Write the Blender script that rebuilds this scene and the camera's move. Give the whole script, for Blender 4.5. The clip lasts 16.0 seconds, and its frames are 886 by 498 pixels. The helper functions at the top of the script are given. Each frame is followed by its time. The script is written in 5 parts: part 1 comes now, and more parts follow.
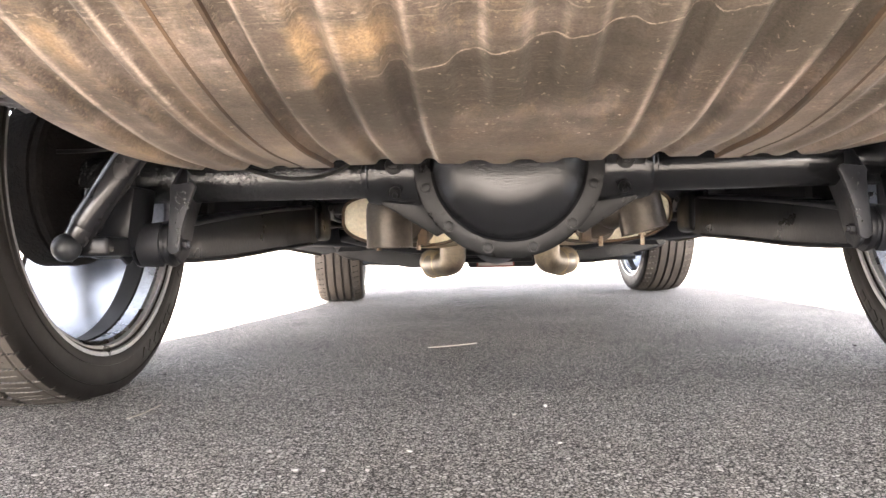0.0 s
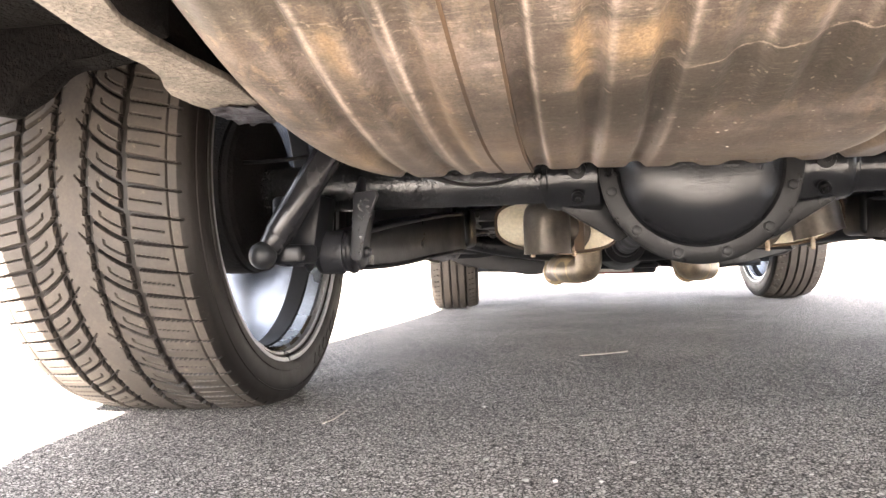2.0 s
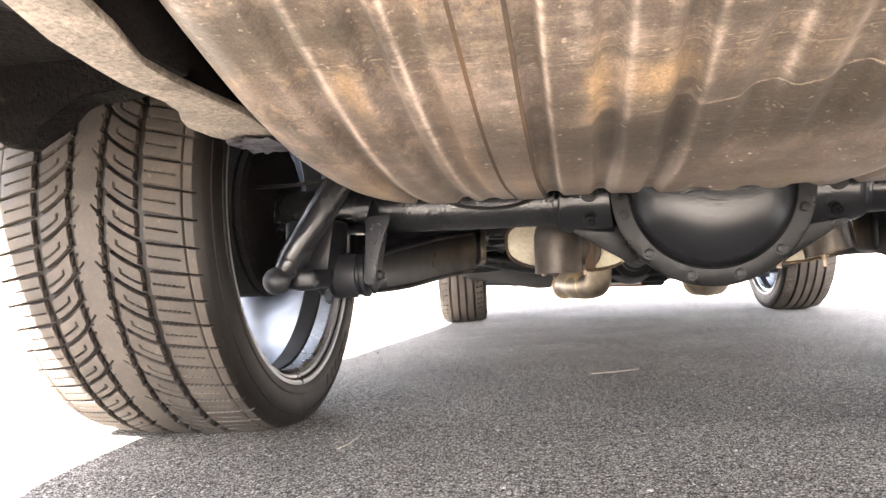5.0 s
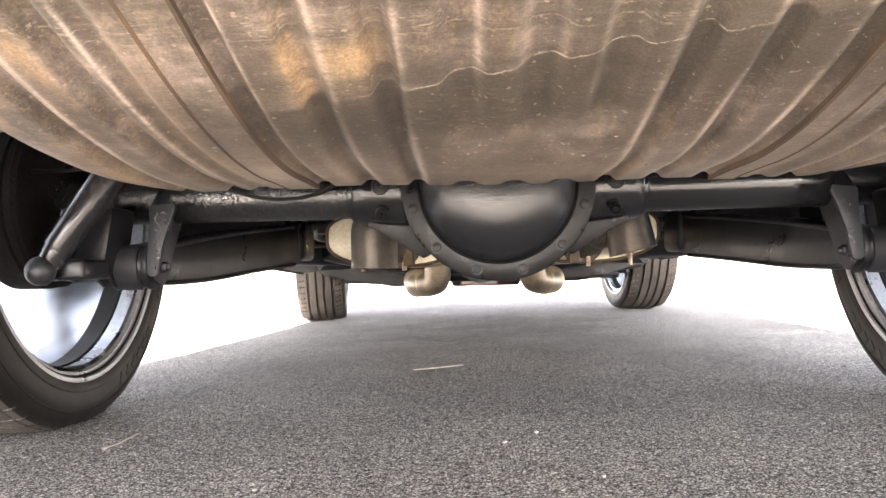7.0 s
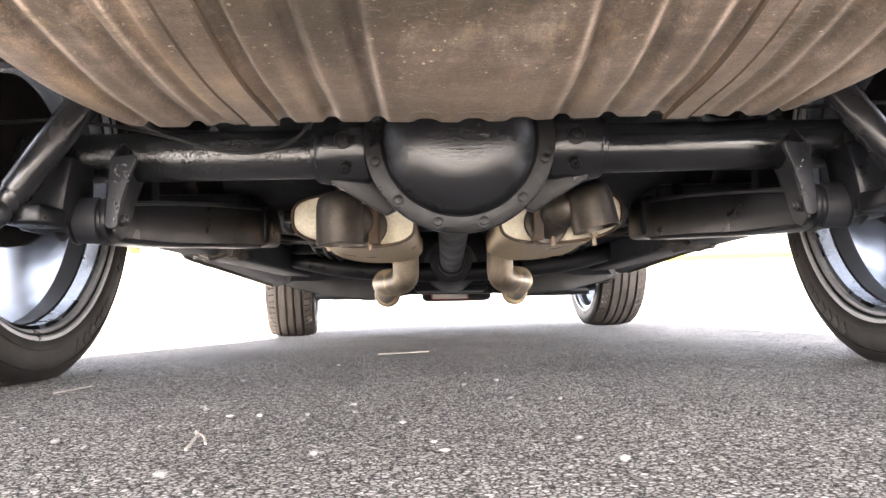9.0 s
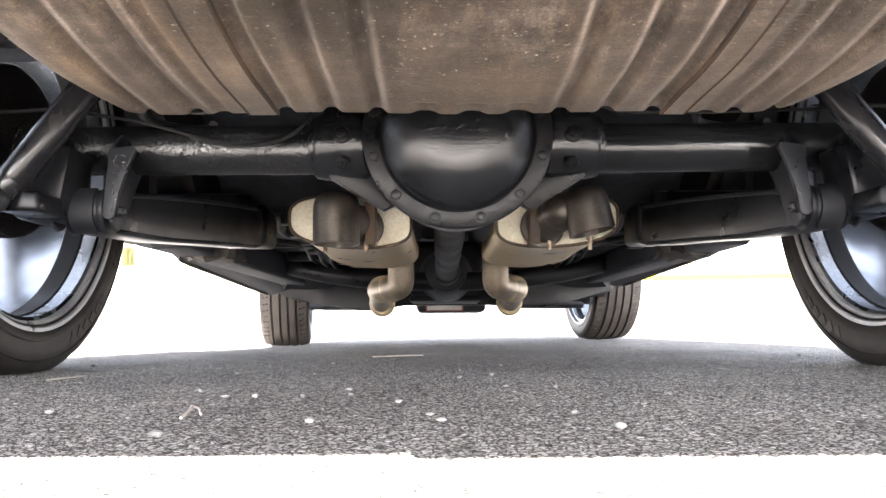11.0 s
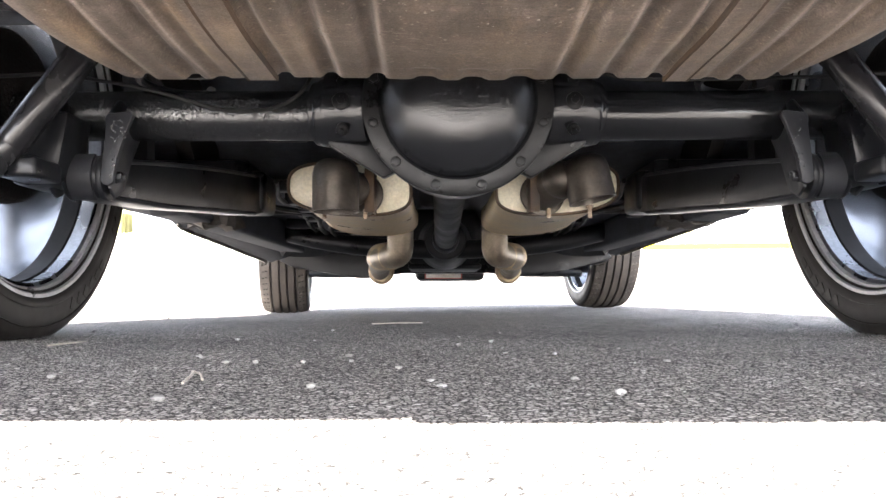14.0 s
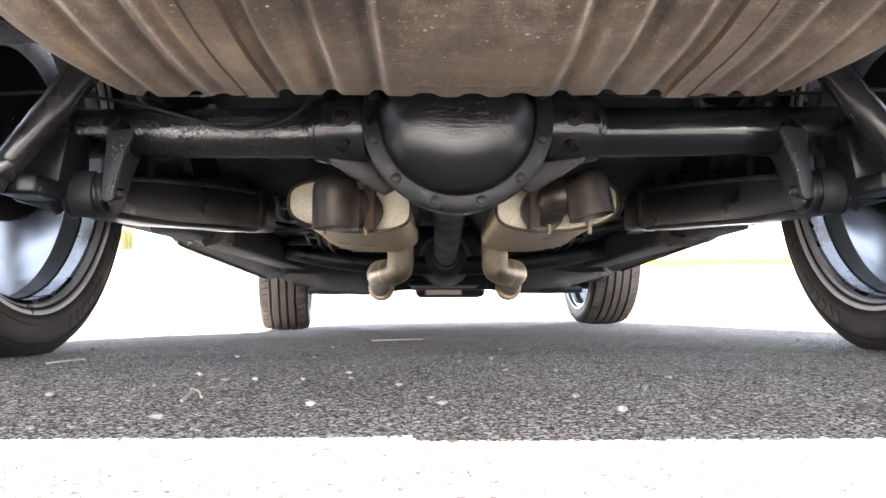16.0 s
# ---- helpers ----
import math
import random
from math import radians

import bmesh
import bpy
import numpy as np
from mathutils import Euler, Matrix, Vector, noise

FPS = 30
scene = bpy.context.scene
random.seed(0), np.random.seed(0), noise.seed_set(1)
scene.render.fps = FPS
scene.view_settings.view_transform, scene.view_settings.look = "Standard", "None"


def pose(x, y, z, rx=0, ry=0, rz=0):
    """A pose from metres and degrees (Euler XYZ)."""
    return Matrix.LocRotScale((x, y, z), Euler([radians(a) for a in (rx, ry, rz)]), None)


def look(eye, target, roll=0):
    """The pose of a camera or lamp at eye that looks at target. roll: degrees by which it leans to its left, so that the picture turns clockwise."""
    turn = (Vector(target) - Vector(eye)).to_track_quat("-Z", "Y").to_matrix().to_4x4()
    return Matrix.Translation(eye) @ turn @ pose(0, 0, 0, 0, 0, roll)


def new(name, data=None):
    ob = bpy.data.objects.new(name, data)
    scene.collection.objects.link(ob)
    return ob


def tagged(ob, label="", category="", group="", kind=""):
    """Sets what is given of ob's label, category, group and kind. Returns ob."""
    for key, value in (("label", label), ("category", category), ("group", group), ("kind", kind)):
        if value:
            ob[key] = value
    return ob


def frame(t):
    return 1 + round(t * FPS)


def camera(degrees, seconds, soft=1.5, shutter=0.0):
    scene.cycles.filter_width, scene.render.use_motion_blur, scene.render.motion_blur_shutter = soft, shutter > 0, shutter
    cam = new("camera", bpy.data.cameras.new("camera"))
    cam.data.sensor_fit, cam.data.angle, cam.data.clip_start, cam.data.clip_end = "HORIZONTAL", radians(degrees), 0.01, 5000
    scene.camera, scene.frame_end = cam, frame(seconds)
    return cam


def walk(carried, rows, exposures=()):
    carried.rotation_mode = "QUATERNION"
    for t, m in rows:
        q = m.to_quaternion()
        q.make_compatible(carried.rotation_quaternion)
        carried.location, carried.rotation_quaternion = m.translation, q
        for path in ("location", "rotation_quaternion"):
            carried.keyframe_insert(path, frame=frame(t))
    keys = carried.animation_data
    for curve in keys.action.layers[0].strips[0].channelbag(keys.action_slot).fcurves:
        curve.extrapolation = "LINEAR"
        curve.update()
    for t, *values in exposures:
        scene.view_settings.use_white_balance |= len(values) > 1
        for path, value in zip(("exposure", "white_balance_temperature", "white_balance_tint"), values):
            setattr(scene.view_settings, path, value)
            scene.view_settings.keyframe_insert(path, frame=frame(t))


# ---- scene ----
cam = camera(59.1, 16.0)
PATH = [
    (0, (-0.032, -1.212, 0.214), (-0.149, 0.784, 0.225), -1.3),
    (0.5, (-0.081, -1.207, 0.215), (-0.255, 0.786, 0.237), -1.4),
    (1, (-0.139, -1.208, 0.22), (-0.382, 0.777, 0.245), -1.4),
    (1.5, (-0.169, -1.21, 0.217), (-0.468, 0.767, 0.251), -1.4),
    (2, (-0.174, -1.213, 0.216), (-0.511, 0.759, 0.251), -1.6),
    (2.5, (-0.176, -1.217, 0.219), (-0.533, 0.751, 0.256), -1.9),
    (3, (-0.165, -1.216, 0.222), (-0.529, 0.75, 0.263), -2.1),
    (5.3, (-0.183, -1.219, 0.237), (-0.528, 0.75, 0.299), -2.0),
    (5.5, (-0.171, -1.217, 0.229), (-0.495, 0.756, 0.289), -1.9),
    (6, (-0.121, -1.21, 0.223), (-0.386, 0.772, 0.276), -1.6),
    (6.5, (-0.077, -1.194, 0.219), (-0.228, 0.8, 0.261), -1.5),
    (7, (-0.042, -1.187, 0.222), (-0.111, 0.811, 0.275), -1.4),
    (7.5, (-0.021, -1.184, 0.215), (-0.029, 0.814, 0.297), -1.4),
    (8, (-0.023, -1.19, 0.163), (-0.01, 0.804, 0.324), -1.5),
    (8.5, (-0.027, -1.186, 0.114), (-0.02, 0.806, 0.293), -1.4),
    (9, (-0.026, -1.184, 0.096), (-0.028, 0.81, 0.251), -1.2),
    (9.2, (-0.024, -1.18, 0.09), (-0.027, 0.815, 0.241), -1.3),
    (11.5, (-0.03, -1.184, 0.062), (-0.016, 0.805, 0.27), -0.3),
    (12, (-0.03, -1.18, 0.063), (-0.016, 0.817, 0.164), -0.3),
    (12.5, (-0.031, -1.182, 0.062), (-0.016, 0.811, 0.228), -0.3),
    (13, (-0.03, -1.182, 0.062), (-0.017, 0.809, 0.247), -0.3),
    (13.5, (-0.031, -1.182, 0.062), (-0.016, 0.808, 0.254), -0.3),
    (14, (-0.031, -1.182, 0.062), (-0.016, 0.815, 0.182), -0.2),
    (14.5, (-0.03, -1.181, 0.063), (-0.015, 0.815, 0.189), -0.2),
    (15, (-0.03, -1.187, 0.062), (-0.015, 0.8, 0.291), -0.3),
    (15.5, (-0.03, -1.184, 0.062), (-0.015, 0.802, 0.298), -0.3),
    (16, (-0.031, -1.181, 0.062), (-0.016, 0.813, 0.224), -0.3),
]
EXPOSURE = [(0, 5.78, 6850, 16), (7.5, 5.78, 6850, 16), (8.5, 5.78, 6700, 16), (9, 5.80, 6650, 16), (9.6, 5.70, 6550, 15), (11.5, 5.60, 6350, 14), (12, 5.58, 6350, 14), (12.8, 5.44, 6300, 14), (14, 5.40, 6300, 14), (14.5, 5.12, 6300, 15), (15.5, 5.12, 6300, 15), (16, 5.36, 6300, 14)]
walk(cam, [(t, look(eye, goal, roll)) for t, eye, goal, roll in PATH], EXPOSURE)

# ---- light ----
SUN_DIR = Vector((-0.19, -1.43, 1.0)).normalized()
world = bpy.data.worlds.new("sky")
scene.world = world
world.use_nodes = True
wn = world.node_tree
sky = wn.nodes.new("ShaderNodeTexSky")
sky.sky_type, sky.sun_disc = "NISHITA", False
sky.sun_elevation = math.asin(SUN_DIR.z)
sky.sun_rotation = math.atan2(SUN_DIR.x, SUN_DIR.y)
sky.dust_density, sky.air_density, sky.ozone_density = 1.0, 0.8, 0.6
haze = wn.nodes.new("ShaderNodeHueSaturation")
haze.inputs["Saturation"].default_value = 0.32
wn.links.new(sky.outputs[0], haze.inputs["Color"])
wn.links.new(haze.outputs[0], wn.nodes["Background"].inputs[0])
wn.nodes["Background"].inputs[1].default_value = 0.055
sun = new("sun", bpy.data.lights.new("sun", "SUN"))
sun.data.energy, sun.data.angle, sun.data.color = 5.0, radians(0.53), (1.0, 0.95, 0.87)
sun.matrix_world = look(SUN_DIR * 20, (0, 0, 0))


# ---- materials ----
def material(name, rough=0.6, metal=0.0):
    m = bpy.data.materials.new(name)
    m.use_nodes = True
    b = m.node_tree.nodes["Principled BSDF"]
    b.inputs["Roughness"].default_value = rough
    b.inputs["Metallic"].default_value = metal
    return m, m.node_tree, b


def node(nt, kind, **values):
    n = nt.nodes.new(kind)
    for key, v in values.items():
        n.inputs[key].default_value = v
    return n


def coords(nt):
    return nt.nodes.new("ShaderNodeTexCoord").outputs["Object"]


def noise_out(nt, vec, scale, detail=4.0, rough=0.6, out=0):
    n = node(nt, "ShaderNodeTexNoise", Scale=scale, Detail=detail, Roughness=rough)
    nt.links.new(vec, n.inputs["Vector"])
    return n.outputs[out]


def ramp(nt, fac, stops):
    r = nt.nodes.new("ShaderNodeValToRGB")
    e = r.color_ramp.elements
    while len(e) < len(stops):
        e.new(0.5)
    for k, (p, c) in enumerate(stops):
        e[k].position = p
        e[k].color = (*c, 1) if len(c) == 3 else c
    nt.links.new(fac, r.inputs[0])
    return r.outputs[0]


def grey(v):
    return (v, v, v)


def mix(nt, fac, a, b, mode="MIX"):
    m = nt.nodes.new("ShaderNodeMix")
    m.data_type, m.blend_type = "RGBA", mode
    for sock, v in ((m.inputs[0], fac), (m.inputs[6], a), (m.inputs[7], b)):
        if isinstance(v, (int, float)):
            sock.default_value = v
        elif isinstance(v, tuple):
            sock.default_value = (*v, 1)
        else:
            nt.links.new(v, sock)
    return m.outputs[2]


def math_node(nt, op, a, b=0.0):
    m = nt.nodes.new("ShaderNodeMath")
    m.operation = op
    for sock, v in ((m.inputs[0], a), (m.inputs[1], b)):
        if isinstance(v, (int, float)):
            sock.default_value = v
        else:
            nt.links.new(v, sock)
    return m.outputs[0]


def bump(nt, b, height, strength, dist=0.002):
    n = node(nt, "ShaderNodeBump", Strength=strength, Distance=dist)
    nt.links.new(height, n.inputs["Height"])
    nt.links.new(n.outputs[0], b.inputs["Normal"])


def worn(name, light, dark, rough, metal=0.0, scale=9.0, fine=160.0, bumped=0.25, rough_var=0.15, dirt=None, dirt_at=0.58, dist=0.0015, spec=0.5, grain=0.35):
    """A weathered surface: two tones, fine grain, dirt patches, uneven gloss."""
    m, nt, b = material(name, rough, metal)
    b.inputs["Specular IOR Level"].default_value = spec
    v = coords(nt)
    big = noise_out(nt, v, scale, 5.0)
    small = noise_out(nt, v, fine, 3.0)
    col = mix(nt, ramp(nt, big, [(0.35, grey(0)), (0.65, grey(1))]), dark, light)
    col = mix(nt, grain, col, ramp(nt, small, [(0.3, grey(0.35)), (0.7, grey(1.0))]), "MULTIPLY")
    if dirt:
        d = ramp(nt, noise_out(nt, v, scale * 2.3, 8.0, 0.7), [(dirt_at, grey(0)), (dirt_at + 0.1, grey(1))])
        col = mix(nt, d, col, dirt)
    nt.links.new(col, b.inputs["Base Color"])
    r = ramp(nt, big, [(0.3, grey(max(0.05, rough - rough_var))), (0.7, grey(min(1, rough + rough_var)))])
    nt.links.new(r, b.inputs["Roughness"])
    bump(nt, b, mix(nt, 0.5, big, small), bumped, dist)
    return m


def make_asphalt():
    """Worn open-textured asphalt: small angular stones of uneven tone with dark gaps between them."""
    m, nt, b = material("asphalt", 0.9)
    b.inputs["Specular IOR Level"].default_value = 0.15
    v = coords(nt)
    warp = nt.nodes.new("ShaderNodeVectorMath")
    warp.operation = "MULTIPLY_ADD"
    nt.links.new(noise_out(nt, v, 150.0, 3.0, 0.6, 1), warp.inputs[0])
    warp.inputs[1].default_value = (0.0035, 0.0035, 0.0)
    nt.links.new(v, warp.inputs[2])
    w = warp.outputs[0]
    cell = node(nt, "ShaderNodeTexVoronoi", Scale=235.0)
    nt.links.new(w, cell.inputs["Vector"])
    edge = node(nt, "ShaderNodeTexVoronoi", Scale=235.0)
    edge.feature = "DISTANCE_TO_EDGE"
    nt.links.new(w, edge.inputs["Vector"])
    tone = ramp(nt, cell.outputs["Color"], [(0.0, (0.15, 0.139, 0.128)), (0.35, (0.275, 0.257, 0.236)), (0.75, (0.38, 0.356, 0.328)), (1.0, (0.60, 0.565, 0.52))])
    gap = ramp(nt, edge.outputs["Distance"], [(0.05, grey(0.10)), (0.19, grey(1))])
    col = mix(nt, 1.0, tone, gap, "MULTIPLY")
    patch = ramp(nt, noise_out(nt, v, 2.2, 5.0), [(0.3, grey(0.72)), (0.7, grey(1.15))])
    col = mix(nt, 1.0, col, patch, "MULTIPLY")
    # light gravel dust worn onto the driving surface
    dust = ramp(nt, noise_out(nt, v, 260.0, 3.0), [(0.58, grey(0)), (0.72, grey(1))])
    col = mix(nt, math_node(nt, "MULTIPLY", dust, 0.3), col, (0.38, 0.355, 0.325))
    pits = ramp(nt, noise_out(nt, v, 125.0, 5.0, 0.7), [(0.38, grey(0.10)), (0.46, grey(0.9)), (0.62, grey(1.3))])
    col = mix(nt, 0.8, col, pits, "MULTIPLY")
    nt.links.new(col, b.inputs["Base Color"])
    h = mix(nt, 0.35, gap, noise_out(nt, v, 420.0, 2.0))
    bump(nt, b, mix(nt, 0.5, h, pits), 0.8, 0.0035)
    return m


def make_tank():
    """Dull terne-coated steel, brown with road dirt, with tide marks and rust bloom."""
    m, nt, b = material("tank_steel", 0.42, 0.2)
    b.inputs["Specular IOR Level"].default_value = 0.3
    v = coords(nt)
    stretch = nt.nodes.new("ShaderNodeMapping")
    stretch.inputs["Scale"].default_value = (1.0, 0.35, 1.0)
    nt.links.new(v, stretch.inputs["Vector"])
    big = noise_out(nt, v, 7.0, 6.0, 0.65)
    col = ramp(nt, big, [(0.3, (0.106, 0.092, 0.079)), (0.5, (0.172, 0.150, 0.128)), (0.72, (0.28, 0.245, 0.21))])
    streak = ramp(nt, noise_out(nt, stretch.outputs[0], 42.0, 5.0, 0.6), [(0.35, grey(0.48)), (0.65, grey(1.25))])
    col = mix(nt, 0.8, col, streak, "MULTIPLY")
    wide = nt.nodes.new("ShaderNodeMapping")
    wide.inputs["Scale"].default_value = (0.22, 1.0, 1.0)
    nt.links.new(v, wide.inputs["Vector"])
    scuff = noise_out(nt, wide.outputs[0], 90.0, 7.0, 0.75)
    col = mix(nt, 0.55, col, ramp(nt, scuff, [(0.34, grey(0.62)), (0.5, grey(1.0)), (0.66, grey(1.55))]), "MULTIPLY")
    blot = ramp(nt, noise_out(nt, stretch.outputs[0], 16.0, 6.0, 0.7), [(0.40, grey(0.5)), (0.56, grey(1.08))])
    col = mix(nt, 0.65, col, blot, "MULTIPLY")
    band = ramp(nt, noise_out(nt, wide.outputs[0], 26.0, 6.0, 0.7), [(0.34, grey(0.62)), (0.5, grey(1.0)), (0.66, grey(1.28))])
    col = mix(nt, 0.55, col, band, "MULTIPLY")
    tan = ramp(nt, noise_out(nt, stretch.outputs[0], 19.0, 7.0, 0.72), [(0.50, grey(0)), (0.66, grey(0.34))])
    col = mix(nt, tan, col, (0.215, 0.158, 0.102))
    grime = ramp(nt, noise_out(nt, stretch.outputs[0], 33.0, 7.0, 0.72), [(0.52, grey(0)), (0.66, grey(0.55))])
    col = mix(nt, grime, col, (0.10, 0.084, 0.07))
    # sandy orange bloom: a few streaky patches along the ribs
    sep = nt.nodes.new("ShaderNodeSeparateXYZ")
    nt.links.new(v, sep.inputs[0])
    bloom = None
    for x, y, wx, wy, k in ((-0.167, -0.622, 0.0065, 0.040, 0.95), (-0.124, -0.642, 0.016, 0.022, 0.9), (-0.348, -0.66, 0.006, 0.025, 1.0), (-0.283, -0.43, 0.008, 0.10, 0.8),
                            (-0.240, -0.40, 0.010, 0.05, 0.5), (-0.395, -0.40, 0.010, 0.05, 0.5), (-0.19, -0.36, 0.02, 0.05, 0.4), (0.10, -0.35, 0.06, 0.03, 0.3)):
        dx = math_node(nt, "DIVIDE", math_node(nt, "ADD", sep.outputs[0], -x), wx)
        dy = math_node(nt, "DIVIDE", math_node(nt, "ADD", sep.outputs[1], -y), wy)
        d = math_node(nt, "ADD", math_node(nt, "MULTIPLY", dx, dx), math_node(nt, "MULTIPLY", dy, dy))
        g = math_node(nt, "MULTIPLY", math_node(nt, "EXPONENT", math_node(nt, "MULTIPLY", d, -0.6)), k)
        bloom = g if bloom is None else math_node(nt, "ADD", bloom, g)
    rag = ramp(nt, noise_out(nt, stretch.outputs[0], 60.0, 6.0, 0.7), [(0.3, grey(0.2)), (0.6, grey(1))])
    bloom = math_node(nt, "MINIMUM", math_node(nt, "MULTIPLY", bloom, rag), 0.85)
    col = mix(nt, bloom, col, (0.58, 0.42, 0.235))
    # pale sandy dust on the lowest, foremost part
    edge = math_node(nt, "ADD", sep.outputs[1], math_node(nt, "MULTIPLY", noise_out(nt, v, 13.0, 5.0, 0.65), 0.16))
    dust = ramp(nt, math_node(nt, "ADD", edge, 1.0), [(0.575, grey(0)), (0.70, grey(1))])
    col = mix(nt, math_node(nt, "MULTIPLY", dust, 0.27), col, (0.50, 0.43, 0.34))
    def bell(sock, mid, width, power):
        q = math_node(nt, "POWER", math_node(nt, "ABSOLUTE", math_node(nt, "DIVIDE", math_node(nt, "ADD", sock, -mid), width)), power)
        return math_node(nt, "EXPONENT", math_node(nt, "MULTIPLY", q, -1.0))
    X, Y = sep.outputs[0], sep.outputs[1]
    scab = math_node(nt, "MULTIPLY", ramp(nt, noise_out(nt, stretch.outputs[0], 75.0, 6.0, 0.75), [(0.50, grey(0)), (0.60, grey(0.45))]), ramp(nt, noise_out(nt, v, 6.0, 3.0), [(0.42, grey(0)), (0.58, grey(1))]))
    col = mix(nt, scab, col, (0.36, 0.285, 0.19))
    # rib-edge highlights painted as pale lines, with groove shade painted dark beside them
    rib_glints = groove_shade = None
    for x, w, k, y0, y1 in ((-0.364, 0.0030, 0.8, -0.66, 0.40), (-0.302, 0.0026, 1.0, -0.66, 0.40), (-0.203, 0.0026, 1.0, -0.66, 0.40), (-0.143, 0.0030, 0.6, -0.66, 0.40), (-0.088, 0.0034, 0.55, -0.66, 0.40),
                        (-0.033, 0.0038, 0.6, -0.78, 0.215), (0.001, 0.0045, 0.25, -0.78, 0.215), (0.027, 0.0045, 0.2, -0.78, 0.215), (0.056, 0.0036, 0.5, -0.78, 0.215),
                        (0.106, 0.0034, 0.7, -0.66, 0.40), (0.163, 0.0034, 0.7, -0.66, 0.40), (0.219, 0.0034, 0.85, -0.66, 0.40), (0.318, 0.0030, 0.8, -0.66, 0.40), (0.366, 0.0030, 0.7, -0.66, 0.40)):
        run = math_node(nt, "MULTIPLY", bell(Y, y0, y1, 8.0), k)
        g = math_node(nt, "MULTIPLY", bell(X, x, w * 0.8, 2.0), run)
        rib_glints = g if rib_glints is None else math_node(nt, "ADD", rib_glints, g)
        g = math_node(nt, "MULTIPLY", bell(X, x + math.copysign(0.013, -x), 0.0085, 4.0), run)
        groove_shade = g if groove_shade is None else math_node(nt, "ADD", groove_shade, g)
    rib_glints = math_node(nt, "MULTIPLY", rib_glints, ramp(nt, noise_out(nt, stretch.outputs[0], 30.0, 5.0, 0.7), [(0.3, grey(0.35)), (0.6, grey(0.95))]))
    groove_shade = math_node(nt, "MULTIPLY", groove_shade, ramp(nt, noise_out(nt, stretch.outputs[0], 24.0, 5.0, 0.7), [(0.3, grey(0.15)), (0.62, grey(0.75))]))
    col = mix(nt, groove_shade, col, (0.085, 0.068, 0.052))
    col = mix(nt, math_node(nt, "MULTIPLY", rib_glints, 0.95), col, (0.56, 0.495, 0.425))
    # grey-green murk lying across the ribs in ragged patches
    murk = ramp(nt, noise_out(nt, wide.outputs[0], 15.0, 7.0, 0.68), [(0.45, grey(0)), (0.55, grey(0.72))])
    murk = math_node(nt, "MULTIPLY", murk, ramp(nt, math_node(nt, "ADD", Y, 1.0), [(0.46, grey(1)), (0.56, grey(0.2))]))
    col = mix(nt, murk, col, (0.068, 0.063, 0.050))
    # a grey, once-wet patch across the middle, with a tide line at its rear edge
    wander = math_node(nt, "ADD", math_node(nt, "MULTIPLY", math_node(nt, "ADD", noise_out(nt, v, 8.0, 3.0, 0.5), -0.5), 0.012), math_node(nt, "MULTIPLY", math_node(nt, "ADD", noise_out(nt, v, 170.0, 6.0, 0.75), -0.5), 0.0060))
    past = math_node(nt, "ADD", math_node(nt, "ADD", Y, 0.627), math_node(nt, "ADD", math_node(nt, "MULTIPLY", X, 0.27), wander))
    damp = ramp(nt, math_node(nt, "ADD", past, 0.5), [(0.499, grey(0)), (0.503, grey(1)), (0.58, grey(0.9)), (0.64, grey(0))])
    damp = math_node(nt, "MULTIPLY", damp, bell(X, 0.03, 0.33, 4.0))
    cloud = ramp(nt, noise_out(nt, wide.outputs[0], 22.0, 6.0, 0.65), [(0.35, grey(0.55)), (0.6, grey(1))])
    col = mix(nt, math_node(nt, "MULTIPLY", math_node(nt, "MULTIPLY", damp, cloud), 0.9), col, (0.054, 0.049, 0.040))
    tide = math_node(nt, "LESS_THAN", math_node(nt, "ABSOLUTE", past), 0.0010)
    tide = math_node(nt, "MULTIPLY", tide, bell(X, 0.02, 0.14, 6.0))
    past2 = math_node(nt, "ADD", math_node(nt, "ADD", Y, 0.672), wander)
    tide2 = math_node(nt, "MULTIPLY", math_node(nt, "LESS_THAN", math_node(nt, "ABSOLUTE", past2), 0.0009), bell(X, -0.08, 0.18, 6.0))
    brk = ramp(nt, noise_out(nt, v, 95.0, 6.0, 0.7), [(0.40, grey(0.1)), (0.58, grey(0.9))])
    col = mix(nt, math_node(nt, "MULTIPLY", math_node(nt, "ADD", tide, math_node(nt, "MULTIPLY", tide2, 0.4)), brk), col, (0.37, 0.325, 0.27))
    speck = ramp(nt, noise_out(nt, v, 420.0, 3.0, 0.7), [(0.36, grey(0.62)), (0.64, grey(1.25))])
    col = mix(nt, 0.65, col, speck, "MULTIPLY")
    spots = ramp(nt, noise_out(nt, v, 130.0, 2.0), [(0.66, grey(0)), (0.72, grey(1))])
    col = mix(nt, math_node(nt, "MULTIPLY", spots, 0.45), col, (0.46, 0.40, 0.32))
    flake = ramp(nt, noise_out(nt, wide.outputs[0], 310.0, 4.0, 0.65), [(0.57, grey(0)), (0.65, grey(0.6))])
    bands = math_node(nt, "ADD", math_node(nt, "MULTIPLY", bell(Y, -0.684, 0.013, 2.0), bell(X, -0.20, 0.20, 6.0)), math_node(nt, "MULTIPLY", bell(Y, -0.36, 0.06, 4.0), 0.35))
    bands = math_node(nt, "ADD", bands, ramp(nt, noise_out(nt, v, 11.0, 3.0), [(0.52, grey(0)), (0.66, grey(0.6))]))
    col = mix(nt, math_node(nt, "MULTIPLY", flake, bands), col, (0.44, 0.38, 0.31))
    col = mix(nt, 1.0, col, (0.97, 0.916, 0.925), "MULTIPLY")
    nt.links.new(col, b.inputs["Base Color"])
    fine = noise_out(nt, v, 190.0, 4.0, 0.7)
